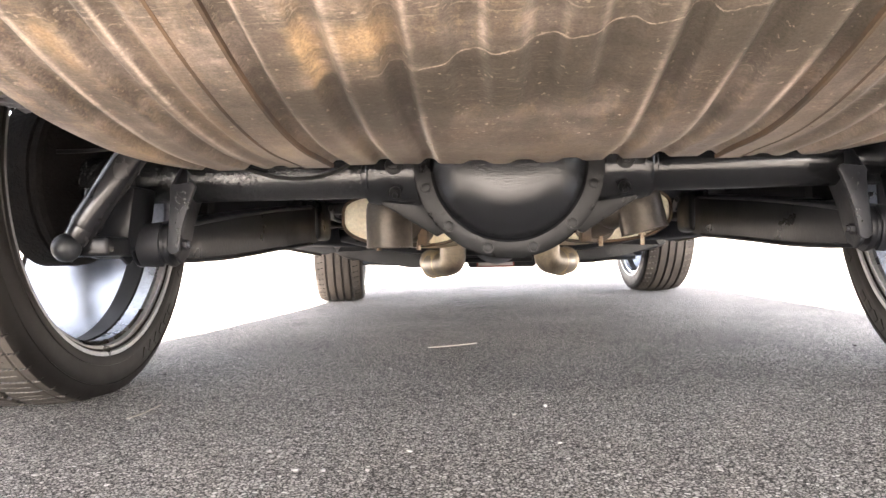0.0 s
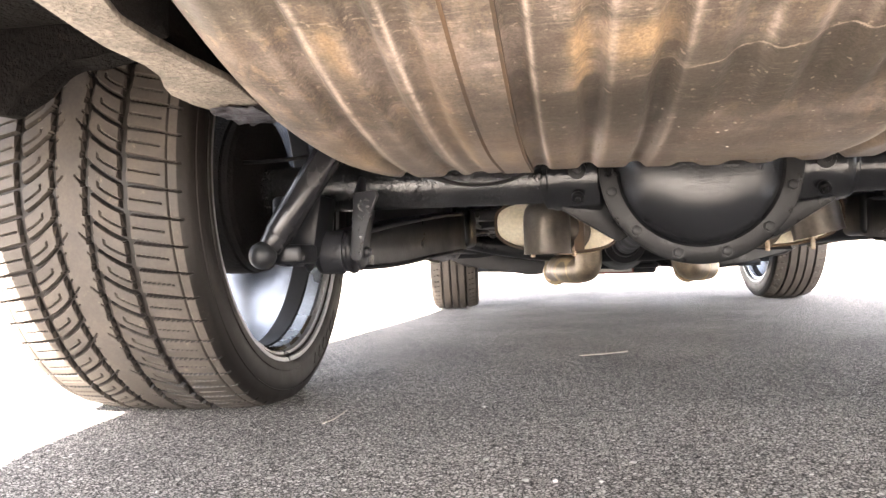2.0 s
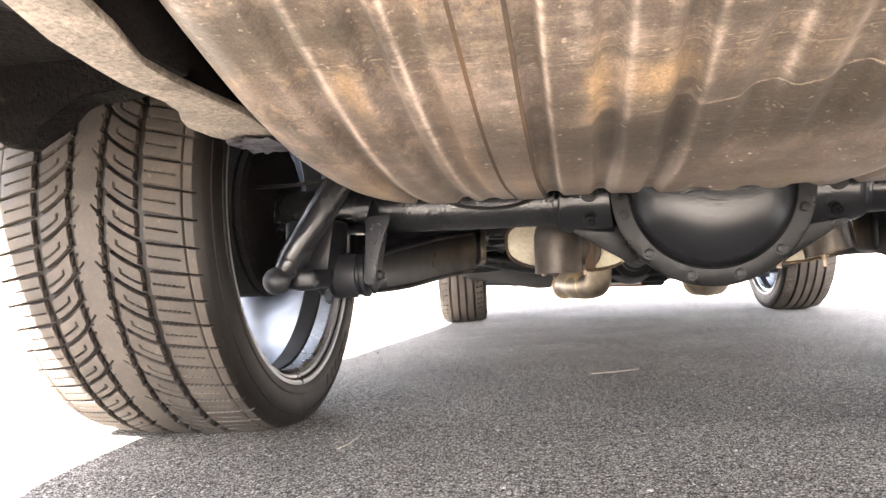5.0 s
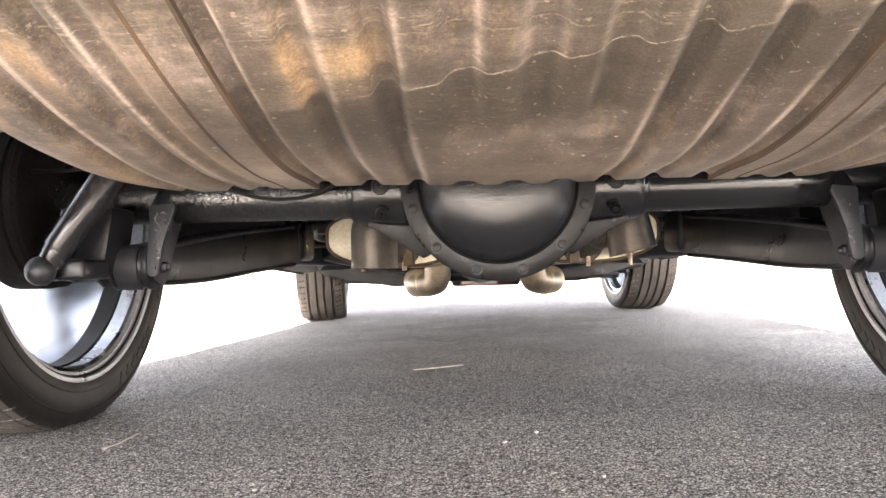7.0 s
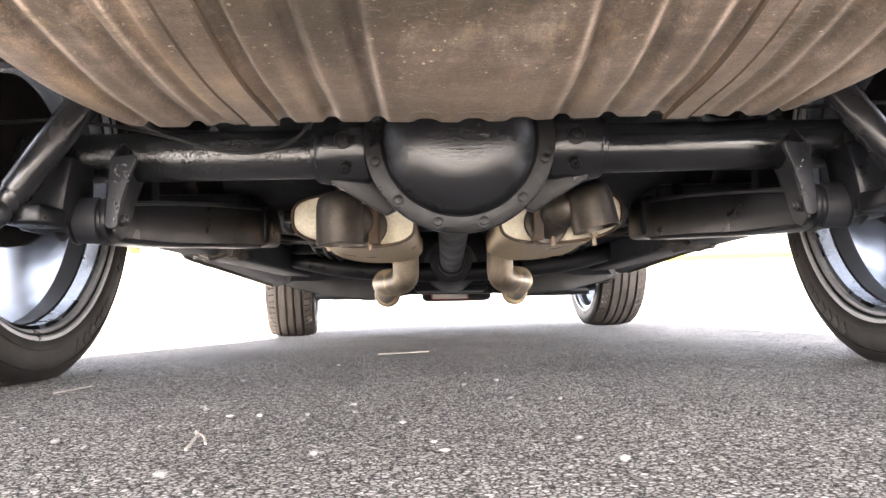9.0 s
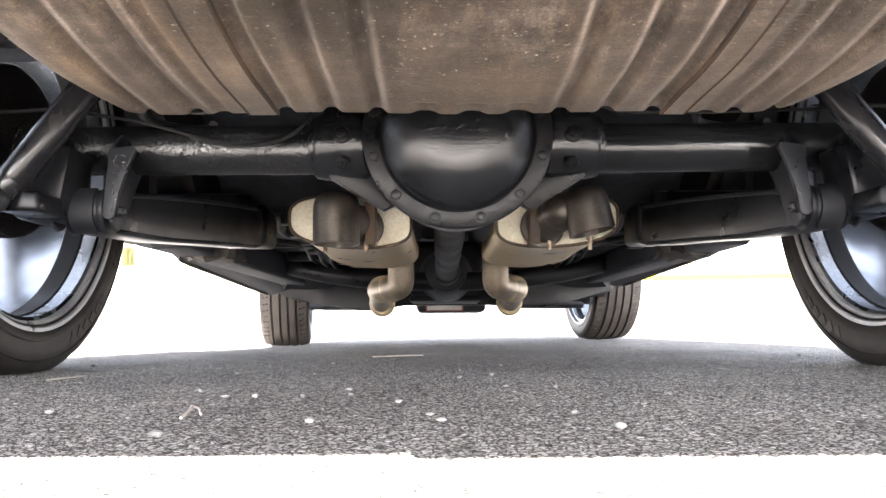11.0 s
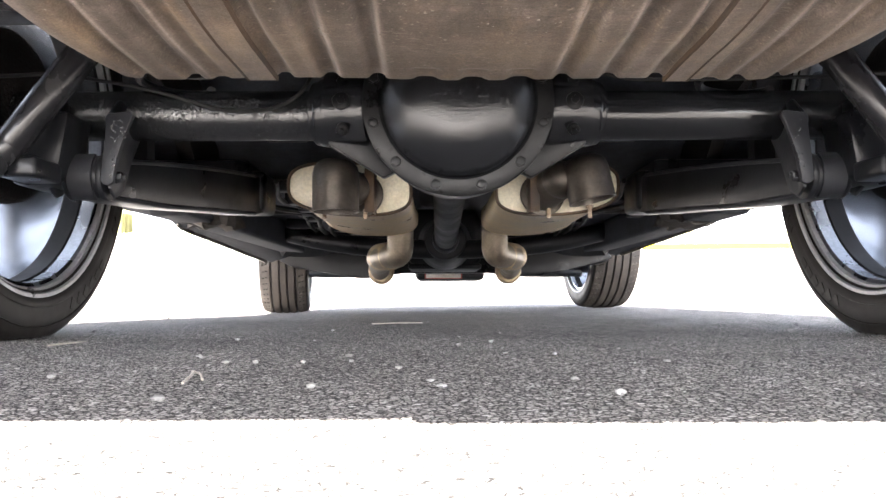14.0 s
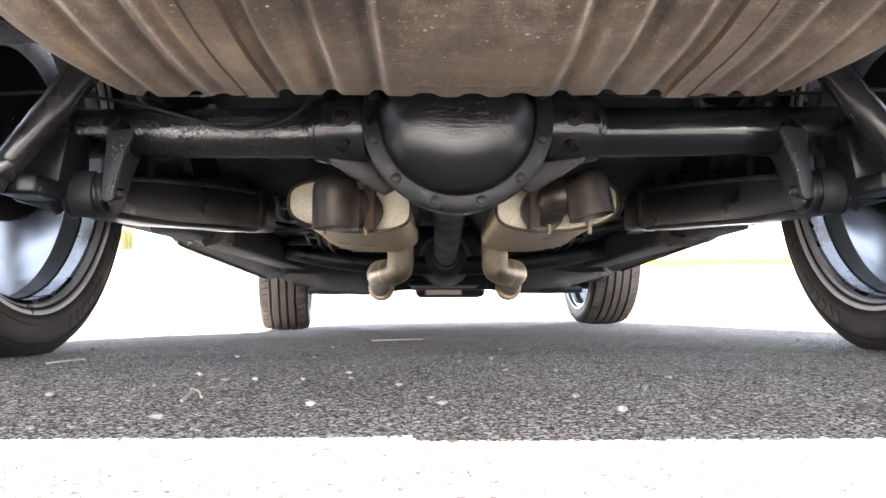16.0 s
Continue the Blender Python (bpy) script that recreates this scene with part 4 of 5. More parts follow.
def build_tank():
    flat = np.linspace(-0.415, 0.415, 340)
    a = np.linspace(0, math.pi / 2, 12)[1:]
    xs = np.concatenate([-(0.415 + 0.050 * np.sin(a))[::-1], flat, 0.415 + 0.050 * np.sin(a)])
    up_x = np.concatenate([(0.055 * (1 - np.cos(a)))[::-1], np.zeros(340), 0.055 * (1 - np.cos(a))])
    yflat = np.linspace(-0.95, -0.254, 136)
    b = np.linspace(0, math.pi / 2, 10)[1:]
    ys = np.concatenate([-(0.95 + 0.03 * np.sin(b))[::-1], yflat, -0.254 + 0.014 * np.sin(b)])
    up_y = np.concatenate([(0.03 * (1 - np.cos(b)))[::-1], np.zeros(136), 0.014 * (1 - np.cos(b))])
    X, Y = np.meshgrid(xs, ys)
    edge = np.clip((0.455 - np.abs(X)) / 0.03, 0, 1)
    Z = tank_floor(Y) + tank_ribs(X, Y) * edge + up_x[None, :] + up_y[:, None]
    dents = np.array([[noise.noise(Vector((x * 5.0, y * 5.0, 0.3))) for x in xs[::9]] for y in ys[::6]])
    iy, ix = np.minimum(np.arange(len(ys)) / 6, dents.shape[0] - 1.001), np.minimum(np.arange(len(xs)) / 9, dents.shape[1] - 1.001)
    y0, x0 = iy.astype(int), ix.astype(int)
    fy, fx = (iy - y0)[:, None], (ix - x0)[None, :]
    D = dents[y0][:, x0] * (1 - fy) * (1 - fx) + dents[y0 + 1][:, x0] * fy * (1 - fx) + dents[y0][:, x0 + 1] * (1 - fy) * fx + dents[y0 + 1][:, x0 + 1] * fy * fx
    u = np.clip((np.abs(X) - 0.33) / 0.15, 0, 1) * np.clip((Y + 0.52) / 0.27, 0, 1)
    Z = Z + D * 0.0035 + np.where(X < 0, 0.016, 0.026) * u * u
    X = X - np.sign(X) * np.maximum(0, np.abs(X) - 0.38) * 0.35 * np.clip((Y + 0.52) / 0.27, 0, 1)
    ny, nx = X.shape
    verts = np.stack([X, Y, Z], -1).reshape(-1, 3).tolist()
    faces = [(j * nx + i, j * nx + i + 1, (j + 1) * nx + i + 1, (j + 1) * nx + i) for j in range(ny - 1) for i in range(nx - 1)]
    loop = list(range(nx)) + [j * nx + nx - 1 for j in range(1, ny)] + [(ny - 1) * nx + i for i in range(nx - 2, -1, -1)] + [j * nx for j in range(ny - 2, 0, -1)]
    base = len(verts)
    for k in loop:
        x, y, _ = verts[k]
        verts.append([x, y, 0.52])
    n = len(loop)
    faces += [(loop[k], loop[(k + 1) % n], base + (k + 1) % n, base + k) for k in range(n)]
    faces.append(tuple(range(base, base + n)))
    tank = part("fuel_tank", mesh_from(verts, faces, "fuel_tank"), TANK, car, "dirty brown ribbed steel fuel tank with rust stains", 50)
    # straps that cradle the tank; rusty edges, widened and darkened to paint side shade
    for x0, x1 in ((-0.258, -0.225), (0.247, 0.273)):
        yy = np.linspace(-0.95, -0.245, 60)
        for lo, hi, mat_, nm, drop in ((x0, x1, TANK, "tank_strap", 0.0012), (x0 - 0.0026, x0 + 0.0006, RUST, "strap_edge", 0.0016), (x1 - 0.0006, x1 + 0.0022, RUST, "strap_edge", 0.0016)):
            bm = bmesh.new()
            rows = []
            for y in yy:
                z = float(tank_floor(np.array(y))) + 0.0035 * noise.noise(Vector(((x0 + x1) * 2.5, y * 5.0, 0.3)))
                rows.append([bm.verts.new((px, y, pz)) for px, pz in ((lo, z - drop), (hi, z - drop), (hi, z + 0.004), (lo, z + 0.004))])
            for p, q in zip(rows, rows[1:]):
                for k in range(4):
                    bm.faces.new((p[k], p[(k + 1) % 4], q[(k + 1) % 4], q[k]))
            bm.faces.new(rows[0]), bm.faces.new(rows[-1])
            part(nm, bm, mat_, tank)
    # dried drops of water
    rng = np.random.default_rng(8)
    drops = bmesh.new()
    for k in range(330):
        x, y = rng.normal(-0.02, 0.19), rng.uniform(-0.52, -0.27)
        if abs(x) > 0.4:
            continue
        z = float(tank_floor(np.array(y)) + tank_ribs(np.array(x), np.array(y))) + 0.0035 * noise.noise(Vector((x * 5.0, y * 5.0, 0.3)))
        bmesh.ops.create_icosphere(drops, subdivisions=1, radius=rng.choice([0.0005, 0.0006, 0.0007, 0.0009, 0.0012, 0.0017]), matrix=Matrix.Translation((x, y, z)) @ Matrix.Diagonal((1.15, 0.95, 0.45, 1)))
    tagged(part("water_spotting", drops, DROP, tank), kind="stuff")


build_tank()


# -- exhaust --
def build_exhaust():
    for s in (-1, 1):
        cx, cz, y0, y1 = s * 0.218 + 0.004, 0.287, 0.455, 0.97
        tilt = s * 0.06
        def oval(y, a, b):
            return [Vector((cx + a * math.copysign(abs(math.cos(t)) ** 0.9, math.cos(t)), y, cz + b * math.copysign(abs(math.sin(t)) ** 0.66, math.sin(t)) + tilt * a * math.cos(t))) for t in (2 * math.pi * k / 56 for k in range(56))]
        bm = bmesh.new()
        rings = [[bm.verts.new(p) for p in oval(y, a, b)] for y, a, b in ((y0 - 0.006, 0.127, 0.0535), (y0 - 0.006, 0.131, 0.0575), (y0 + 0.004, 0.131, 0.0575), (y0 + 0.008, 0.127, 0.0535), (y1, 0.127, 0.0535), (y1 + 0.01, 0.131, 0.0575), (y1 + 0.03, 0.07, 0.04))]
        for p, q in zip(rings, rings[1:]):
            for k in range(56):
                bm.faces.new((p[k], p[(k + 1) % 56], q[(k + 1) % 56], q[k]))
        bm.faces.new(rings[-1])
        muf = part("muffler", bm, MUFFLER, car, "cream-brown aluminised oval muffler")
        bm = bmesh.new()
        outer = [bm.verts.new(p) for p in oval(y0 - 0.003, 0.1275, 0.054)]
        mid = [bm.verts.new(p) for p in oval(y0 + 0.002, 0.119, 0.0465)]
        for k in range(56):
            bm.faces.new((outer[k], outer[(k + 1) % 56], mid[(k + 1) % 56], mid[k]))
        bm.faces.new(mid)
        part("end_plate", bm, PLATE, muf, "pale cream muffler end plate")
        seam = [p for p in oval(y0 - 0.0065, 0.1285, 0.0550)]
        part("seam", sweep(seam + seam[:2], 0.0034, 6), RUST, muf, "dark rusty rolled seam")
        # turned-down tip, bending outwards from its neck
        # an elbow turned down: a blunt-topped pot on a short neck
        foot, head, heel = (Vector((-0.231, 0.354, 0.228)), Vector((-0.231, 0.356, 0.334)), Vector((-0.205, 0.40, 0.280))) if s < 0 else (Vector((0.277, 0.352, 0.249)), Vector((0.257, 0.357, 0.339)), Vector((0.216, 0.375, 0.294)))
        steps = ((0.0, 0.0470), (0.06, 0.0460), (0.55, 0.0465), (0.72, 0.0460), (0.84, 0.0430), (0.92, 0.037), (0.97, 0.028), (1.0, 0.013))
        pot = sweep([foot.lerp(head, u) for u, r in steps], [r for u, r in steps], 32, wall=0.003)
        part("exhaust_tip", pot, TIP, muf, "dull brown turned-down exhaust tip")
        ball = bmesh.new()
        bmesh.ops.create_uvsphere(ball, u_segments=28, v_segments=16, radius=0.0385, matrix=Matrix.Translation(heel))
        part("tip_neck", merged(ball, rod((s * 0.190, 0.458, 0.274), heel, 0.038, bevel=0.004), rod((s * 0.190, 0.456, 0.274), (s * 0.191, 0.444, 0.275), 0.047, bevel=0.003)), TIP, muf)
        part("tip_bracket", merged(block((min(s * 0.158, s * 0.163), 0.395, 0.232), (max(s * 0.158, s * 0.163), 0.455, 0.322), 0.001, 1), block((min(s * 0.158, s * 0.178), 0.392, 0.232), (max(s * 0.158, s * 0.178), 0.396, 0.322), 0.001, 1)), RUST, muf, "rusty strap beside the tip")
        for x in (s * 0.190 + 0.011, s * 0.275 + 0.011):
            part("hanger_stud", merged(rod((x, 0.43, 0.222), (x, 0.43, 0.250), 0.0045), rod((x - 0.008, 0.43, 0.246), (x + 0.008, 0.43, 0.246), 0.0035)), RUST_BOLT, muf)
        # pipe forward to the engine, dropping under the cross member
        pts = [(s * 0.150, 0.98, 0.287), (s * 0.143, 1.07, 0.288), (s * 0.140, 1.115, 0.280), (s * 0.140, 1.132, 0.260), (s * 0.140, 1.135, 0.225), (s * 0.141, 1.137, 0.203), (s * 0.150, 1.148, 0.186), (s * 0.185, 1.20, 0.182), (s * 0.208, 1.26, 0.183), (s * 0.222, 1.36, 0.186), (s * 0.240, 1.6, 0.190), (s * 0.258, 1.90, 0.175), (s * 0.268, 2.1, 0.160), (s * 0.275, 2.3, 0.165), (s * 0.29, 2.6, 0.26)]
        pipe = part("exhaust_pipe", sweep(smooth_path(pts, 8), 0.039, 24), PIPE, car, "brown heat-stained exhaust pipe")
        part("pipe_sleeve", rod((s * 0.166, 1.172, 0.1835), (s * 0.213, 1.272, 0.1835), 0.0425, bevel=0.008), SLEEVE, pipe, "cream-gold swaged pipe sleeve")
        part("pipe_clamp", rod((s * 0.2575, 1.99, 0.168), (s * 0.2625, 2.06, 0.162), 0.053, bevel=0.010), SLEEVE, pipe)


build_exhaust()


# -- drive line and underbody --
def build_under():
    shaft = part("drive_shaft", merged(rod((0, 0.33, AX_Z - 0.014), (0.0, 1.62, 0.268), 0.040, segs=32), rod((0, 0.29, AX_Z - 0.012), (0, 0.35, AX_Z - 0.015), 0.046, bevel=0.006), rod((0, 1.60, 0.268), (0, 1.70, 0.265), 0.048, bevel=0.006)), CHASSIS, car, "black drive shaft tube")
    part("universal_joint", merged(rod((-0.05, 0.315, AX_Z - 0.013), (0.05, 0.315, AX_Z - 0.013), 0.016), rod((0, 0.315, AX_Z - 0.065), (0, 0.315, AX_Z + 0.04), 0.016)), BOLT, shaft)
    gear = part("gearbox", merged(rod((0, 1.70, 0.27), (0, 2.0, 0.275), 0.075, 0.11, bevel=0.006), block((-0.15, 2.0, 0.19), (0.15, 2.5, 0.42), 0.03, 3)), CHASSIS, car)
    part("gearbox_pan", block((-0.15, 2.02, 0.172), (0.15, 2.42, 0.195), 0.008), CHASSIS, gear)
    part("gearbox_cross_member", sweep(smooth_path([(-0.64, 1.78, 0.315), (-0.52, 1.77, 0.285), (-0.40, 1.76, 0.262), (-0.26, 1.75, 0.246), (0, 1.75, 0.236), (0.26, 1.75, 0.246), (0.40, 1.76, 0.262), (0.52, 1.77, 0.285), (0.64, 1.78, 0.315)], 6), 0.036, 16), ARM, car, "black bowed tubular cross member")
    pan = part("oil_pan", merged(block((-0.138, 2.62, 0.139), (0.20, 3.0, 0.24), 0.022, 3), block((-0.155, 2.58, 0.235), (0.215, 3.05, 0.245), 0.003)), CHASSIS, car)
    part("pan_tag", block((-0.092, 2.612, 0.145), (0.090, 2.624, 0.180), 0.001, 1), RED_TAG, pan, "faded red and white tag")
    part("pan_tag_face", block((-0.085, 2.606, 0.149), (0.083, 2.614, 0.176), 0.001, 1), TAG_WHITE, pan)
    front = part("front_cross_member", prism([(-0.80, 0.242), (-0.715, 0.200), (-0.60, 0.180), (-0.50, 0.165), (-0.40, 0.146), (-0.33, 0.150), (-0.20, 0.170), (0.22, 0.170), (0.34, 0.152), (0.47, 0.156), (0.585, 0.184), (0.75, 0.213), (0.80, 0.24), (0.66, 0.42), (-0.66, 0.42)], "y", 2.50, 2.60, 0.01), ARM, car)
    for s in (-1, 1):
        part("front_lower_arm", merged(sweep(smooth_path([(s * 0.40, 2.62, 0.19), (s * 0.55, 2.74, 0.185), (s * 0.70, 2.84, 0.19)]), [0.030] * 8 + [0.026] * 9), sweep(smooth_path([(s * 0.40, 2.98, 0.19), (s * 0.56, 2.90, 0.185), (s * 0.70, 2.86, 0.19)]), 0.028), rod((s * 0.69, 2.86, 0.16), (s * 0.69, 2.86, 0.25), 0.030, bevel=0.004)), CHASSIS, car)
        part("front_brake", rod((s * 0.70, 2.86, 0.32), (s * 0.76, 2.86, 0.32), 0.14, segs=40, bevel=0.005), CHASSIS, car)
        part("frame_rail_front", sweep(smooth_path([(s * 0.68, 2.1, 0.28), (s * 0.56, 2.3, 0.29), (s * 0.45, 2.5, 0.34), (s * 0.42, 3.0, 0.36), (s * 0.42, 3.6, 0.36)]), 0.05, 4), CHASSIS, car)
        rail = part("frame_rail_side", block((min(s * 0.60, s * 0.70), 0.62, 0.250), (max(s * 0.60, s * 0.70), 2.2, 0.345), 0.012, 3), UNDERCOAT, car, "black perimeter frame rail with dried mud")
        part("torque_box", merged(block((min(s * 0.44, s * 0.70), 0.50, 0.285), (max(s * 0.44, s * 0.70), 0.78, 0.36), 0.012), block((min(s * 0.41, s * 0.49), 0.53, 0.25), (max(s * 0.41, s * 0.49), 0.66, 0.34), 0.014, 3)), ARM, rail)
        mud = block((min(s * 0.56, s * 0.672), 0.80, 0.248), (max(s * 0.56, s * 0.672), 0.93, 0.275), 0.0)
        bmesh.ops.subdivide_edges(mud, edges=mud.edges[:], cuts=9, use_grid_fill=True)
        for vt in mud.verts:
            vt.co += noise.noise_vector(vt.co * 28.0) * 0.022
        part("mud_crust", mud, MUD, rail, "grey-brown dried mud on the rail")
        # rocker between the wheels, its seam flange hanging lowest
        line = ((0.50, 0.275), (1.10, 0.284), (1.16, 0.271), (1.52, 0.257), (2.16, 0.230), (2.42, 0.221)) if s < 0 else ((0.50, 0.282), (1.10, 0.292), (1.16, 0.284), (1.52, 0.275), (2.16, 0.255), (2.42, 0.247))
        bm = bmesh.new()
        rows = [[bm.verts.new((s * px, y, pz)) for px, pz in ((0.64, 0.35), (0.72, zb + 0.022), (0.790, zb), (0.810, zb), (0.885, zb + 0.075), (0.885, 0.36))] for y, zb in line]
        for p, q in zip(rows, rows[1:]):
            for k in range(6):
                bm.faces.new((p[k], p[(k + 1) % 6], q[(k + 1) % 6], q[k]))
        bm.faces.new(rows[0]), bm.faces.new(rows[-1])
        rocker = part("rocker_panel", bm, UNDERCOAT, car, "black undercoated sill between the wheels")
        bm = bmesh.new()
        rows = []
        for k in range(41):
            y = 1.125 + 0.030 * k
            zb = float(np.interp(y, [a for a, b in line], [b for a, b in line])) + 0.0015 * noise.noise(Vector((y * 19.0, s, 0)))
            rows.append([bm.verts.new((s * px, y, pz)) for px, pz in ((0.796, zb - 0.010), (0.801, zb - 0.010), (0.801, zb + 0.01), (0.796, zb + 0.01))])
        for p, q in zip(rows, rows[1:]):
            for k in range(4):
                bm.faces.new((p[k], p[(k + 1) % 4], q[(k + 1) % 4], q[k]))
        bm.faces.new(rows[0]), bm.faces.new(rows[-1])
        # light bounced up onto the flange is put into its pale dusty colour
        part("seam_flange", bm, RAIL_TAN, rocker, "dusty welded seam flange, bounced light painted in as a pale tone")
        # rail rising over the axle
        part("frame_rail_kickup", sweep(smooth_path([(s * 0.60, 0.72, 0.32), (s * 0.56, 0.52, 0.40), (s * 0.535, 0.30, 0.48), (s * 0.53, 0.0, 0.52), (s * 0.53, -0.22, 0.49), (s * 0.53, -0.34, 0.455)]), 0.045, 4), CRUST, car)
        # rear rail: a pale dusty channel whose front end narrows to a torn lip
        bm = bmesh.new()
        rows = []
        for y, xi, xo, z in ((-0.300, 0.528, 0.552, 0.402), (-0.345, 0.525, 0.581, 0.399), (-0.40, 0.518, 0.592, 0.399), (-0.45, 0.511, 0.592, 0.400), (-0.485, 0.508, 0.581, 0.401), (-0.517, 0.510, 0.566, 0.402), (-0.555, 0.513, 0.559, 0.403), (-0.62, 0.512, 0.558, 0.403), (-0.67, 0.509, 0.551, 0.404), (-0.74, 0.486, 0.540, 0.406), (-0.82, 0.472, 0.520, 0.412), (-1.03, 0.44, 0.49, 0.43)):
            rows.append([bm.verts.new((s * px, y, pz)) for px, pz in ((xi, z), (xo, z), (xo - 0.002, z + 0.010), (xi + 0.002, z + 0.010))])
        for p, q in zip(rows, rows[1:]):
            for k in range(4):
                bm.faces.new((p[k], p[(k + 1) % 4], q[(k + 1) % 4], q[k]))
        bm.faces.new(rows[0]), bm.faces.new(rows[-1])
        bmesh.ops.bevel(bm, geom=bm.edges[:], offset=0.003, segments=2, affect="EDGES", profile=0.5)
        rear = part("frame_rail_rear", bm, RAIL_TAN, car, "pale dusty frame rail with a rusty torn end")
        part("rail_web", merged(*[block((min(s * a, s * b), y0, 0.412), (max(s * a, s * b), y1, 0.50), 0.004) for a, b, y0, y1 in ((0.545, 0.570, -0.62, -0.33), (0.508, 0.535, -1.04, -0.60))]), CRUST, rear)
        part("rust_slot", sweep(smooth_path([(s * 0.532, -0.362, 0.3990), (s * 0.540, -0.382, 0.3985), (s * 0.552, -0.396, 0.3988)], 5), [0.0012] + [0.0034] * 9 + [0.0012], 8), RUST, rear, "dark rusted slot in the rail")
        lip = prism([(-0.275, 0.3995), (-0.285, 0.4125), (-0.36, 0.405), (-0.40, 0.3955), (-0.35, 0.390)], "x", min(s * 0.520, s * 0.574), max(s * 0.520, s * 0.574), 0)
        bmesh.ops.subdivide_edges(lip, edges=lip.edges[:], cuts=7, use_grid_fill=True)
        for vt in lip.verts:
            vt.co += noise.noise_vector(vt.co * 60.0) * 0.005
        part("rail_lip", lip, RAIL_END, rear, "bare crumpled steel lip")
        # coil spring on the axle
        coil = [(s * 0.44 + 0.055 * math.cos(t), 0.03 + 0.055 * math.sin(t), 0.385 + 0.13 * t / 25.0) for t in np.linspace(0, 25.0, 150)]
        part("coil_spring", sweep(coil, 0.007, 8), CHASSIS, car)
        rngf = np.random.default_rng(20 + s)
        for k in range(9):
            y, x = 0.70 + 0.16 * k, s * rngf.uniform(0.26, 0.60)
            a, h = rngf.uniform(0.03, 0.08), rngf.uniform(0.012, 0.035)
            b = block((x - a, y, 0.335 - h), (x + a, y + rngf.uniform(0.03, 0.07), 0.346), 0.005)
            bmesh.ops.subdivide_edges(b, edges=b.edges[:], cuts=2, use_grid_fill=True)
            for vt in b.verts:
                vt.co += noise.noise_vector(vt.co * 30.0) * 0.006
            part("floor_bracket", b, CHASSIS, rail)
        for k, off in enumerate((0.0, 0.035, 0.075)):
            pts = [(s * (0.40 + off), 0.60, 0.325), (s * (0.43 + off), 0.85, 0.308 - 0.01 * k), (s * (0.37 + off), 1.2, 0.312), (s * (0.41 + off), 1.7, 0.290 + 0.01 * k), (s * (0.34 + off), 2.2, 0.27)]
            part("fuel_line", sweep(smooth_path(pts, 8), 0.006 + 0.003 * (k == 1), 8), CABLE, rail)
    part("rear_cross_member", block((-0.60, -0.235, 0.455), (0.60, -0.12, 0.54), 0.012), CHASSIS, car)
    # floor of the body, stepped up over the axle and over the tank
    def sheet(pts, half):
        bm = bmesh.new()
        rows = [[bm.verts.new((x, y, z)) for x in (-half, -0.16, -0.10, 0.10, 0.16, half)] for y, z in pts]
        for (y, z), r in zip(pts, rows):
            if 0.4 < y < 2.6:
                for k in (2, 3):
                    r[k].co.z += 0.11
        for p, q in zip(rows, rows[1:]):
            for k in range(5):
                bm.faces.new((p[k], p[k + 1], q[k + 1], q[k]))
        g = bmesh.ops.extrude_face_region(bm, geom=bm.faces[:])
        for v in g["geom"]:
            if isinstance(v, bmesh.types.BMVert):
                v.co.z += 0.012
        return bm
    part("floor_pan", sheet([(-1.25, 0.545), (-0.28, 0.545), (0.30, 0.545), (0.52, 0.40), (0.75, 0.345), (2.25, 0.345), (2.5, 0.50), (3.6, 0.56)], 0.86), UNDERCOAT, car)
    # brake line that sags in front of the tube, and a hose along its top
    part("brake_line", sweep(smooth_path([(-0.55, -0.05, 0.383), (-0.47, -0.055, 0.368), (-0.41, -0.06, 0.352), (-0.345, -0.062, 0.333), (-0.29, -0.062, 0.331), (-0.245, -0.06, 0.345), (-0.22, -0.055, 0.372), (-0.21, -0.03, 0.42)], 8), 0.0028, 8), CABLE, car, "thin sagging black brake line")
    part("brake_hose", sweep(smooth_path([(0.20, -0.03, 0.41), (0.235, -0.035, 0.388), (0.30, -0.035, 0.383), (0.42, -0.03, 0.386), (0.56, -0.02, 0.392)], 8), 0.0030, 8), CABLE, car)
    part("handbrake_cable", sweep(smooth_path([(-0.76, -0.06, 0.385), (-0.66, -0.07, 0.380), (-0.60, -0.075, 0.381), (-0.55, -0.05, 0.39)], 6), 0.0032, 8), CABLE, car)
    part("handbrake_cable", sweep(smooth_path([(0.76, -0.06, 0.385), (0.66, -0.07, 0.380), (0.60, -0.075, 0.381), (0.55, -0.05, 0.39)], 6), 0.0032, 8), CABLE, car)


build_under()


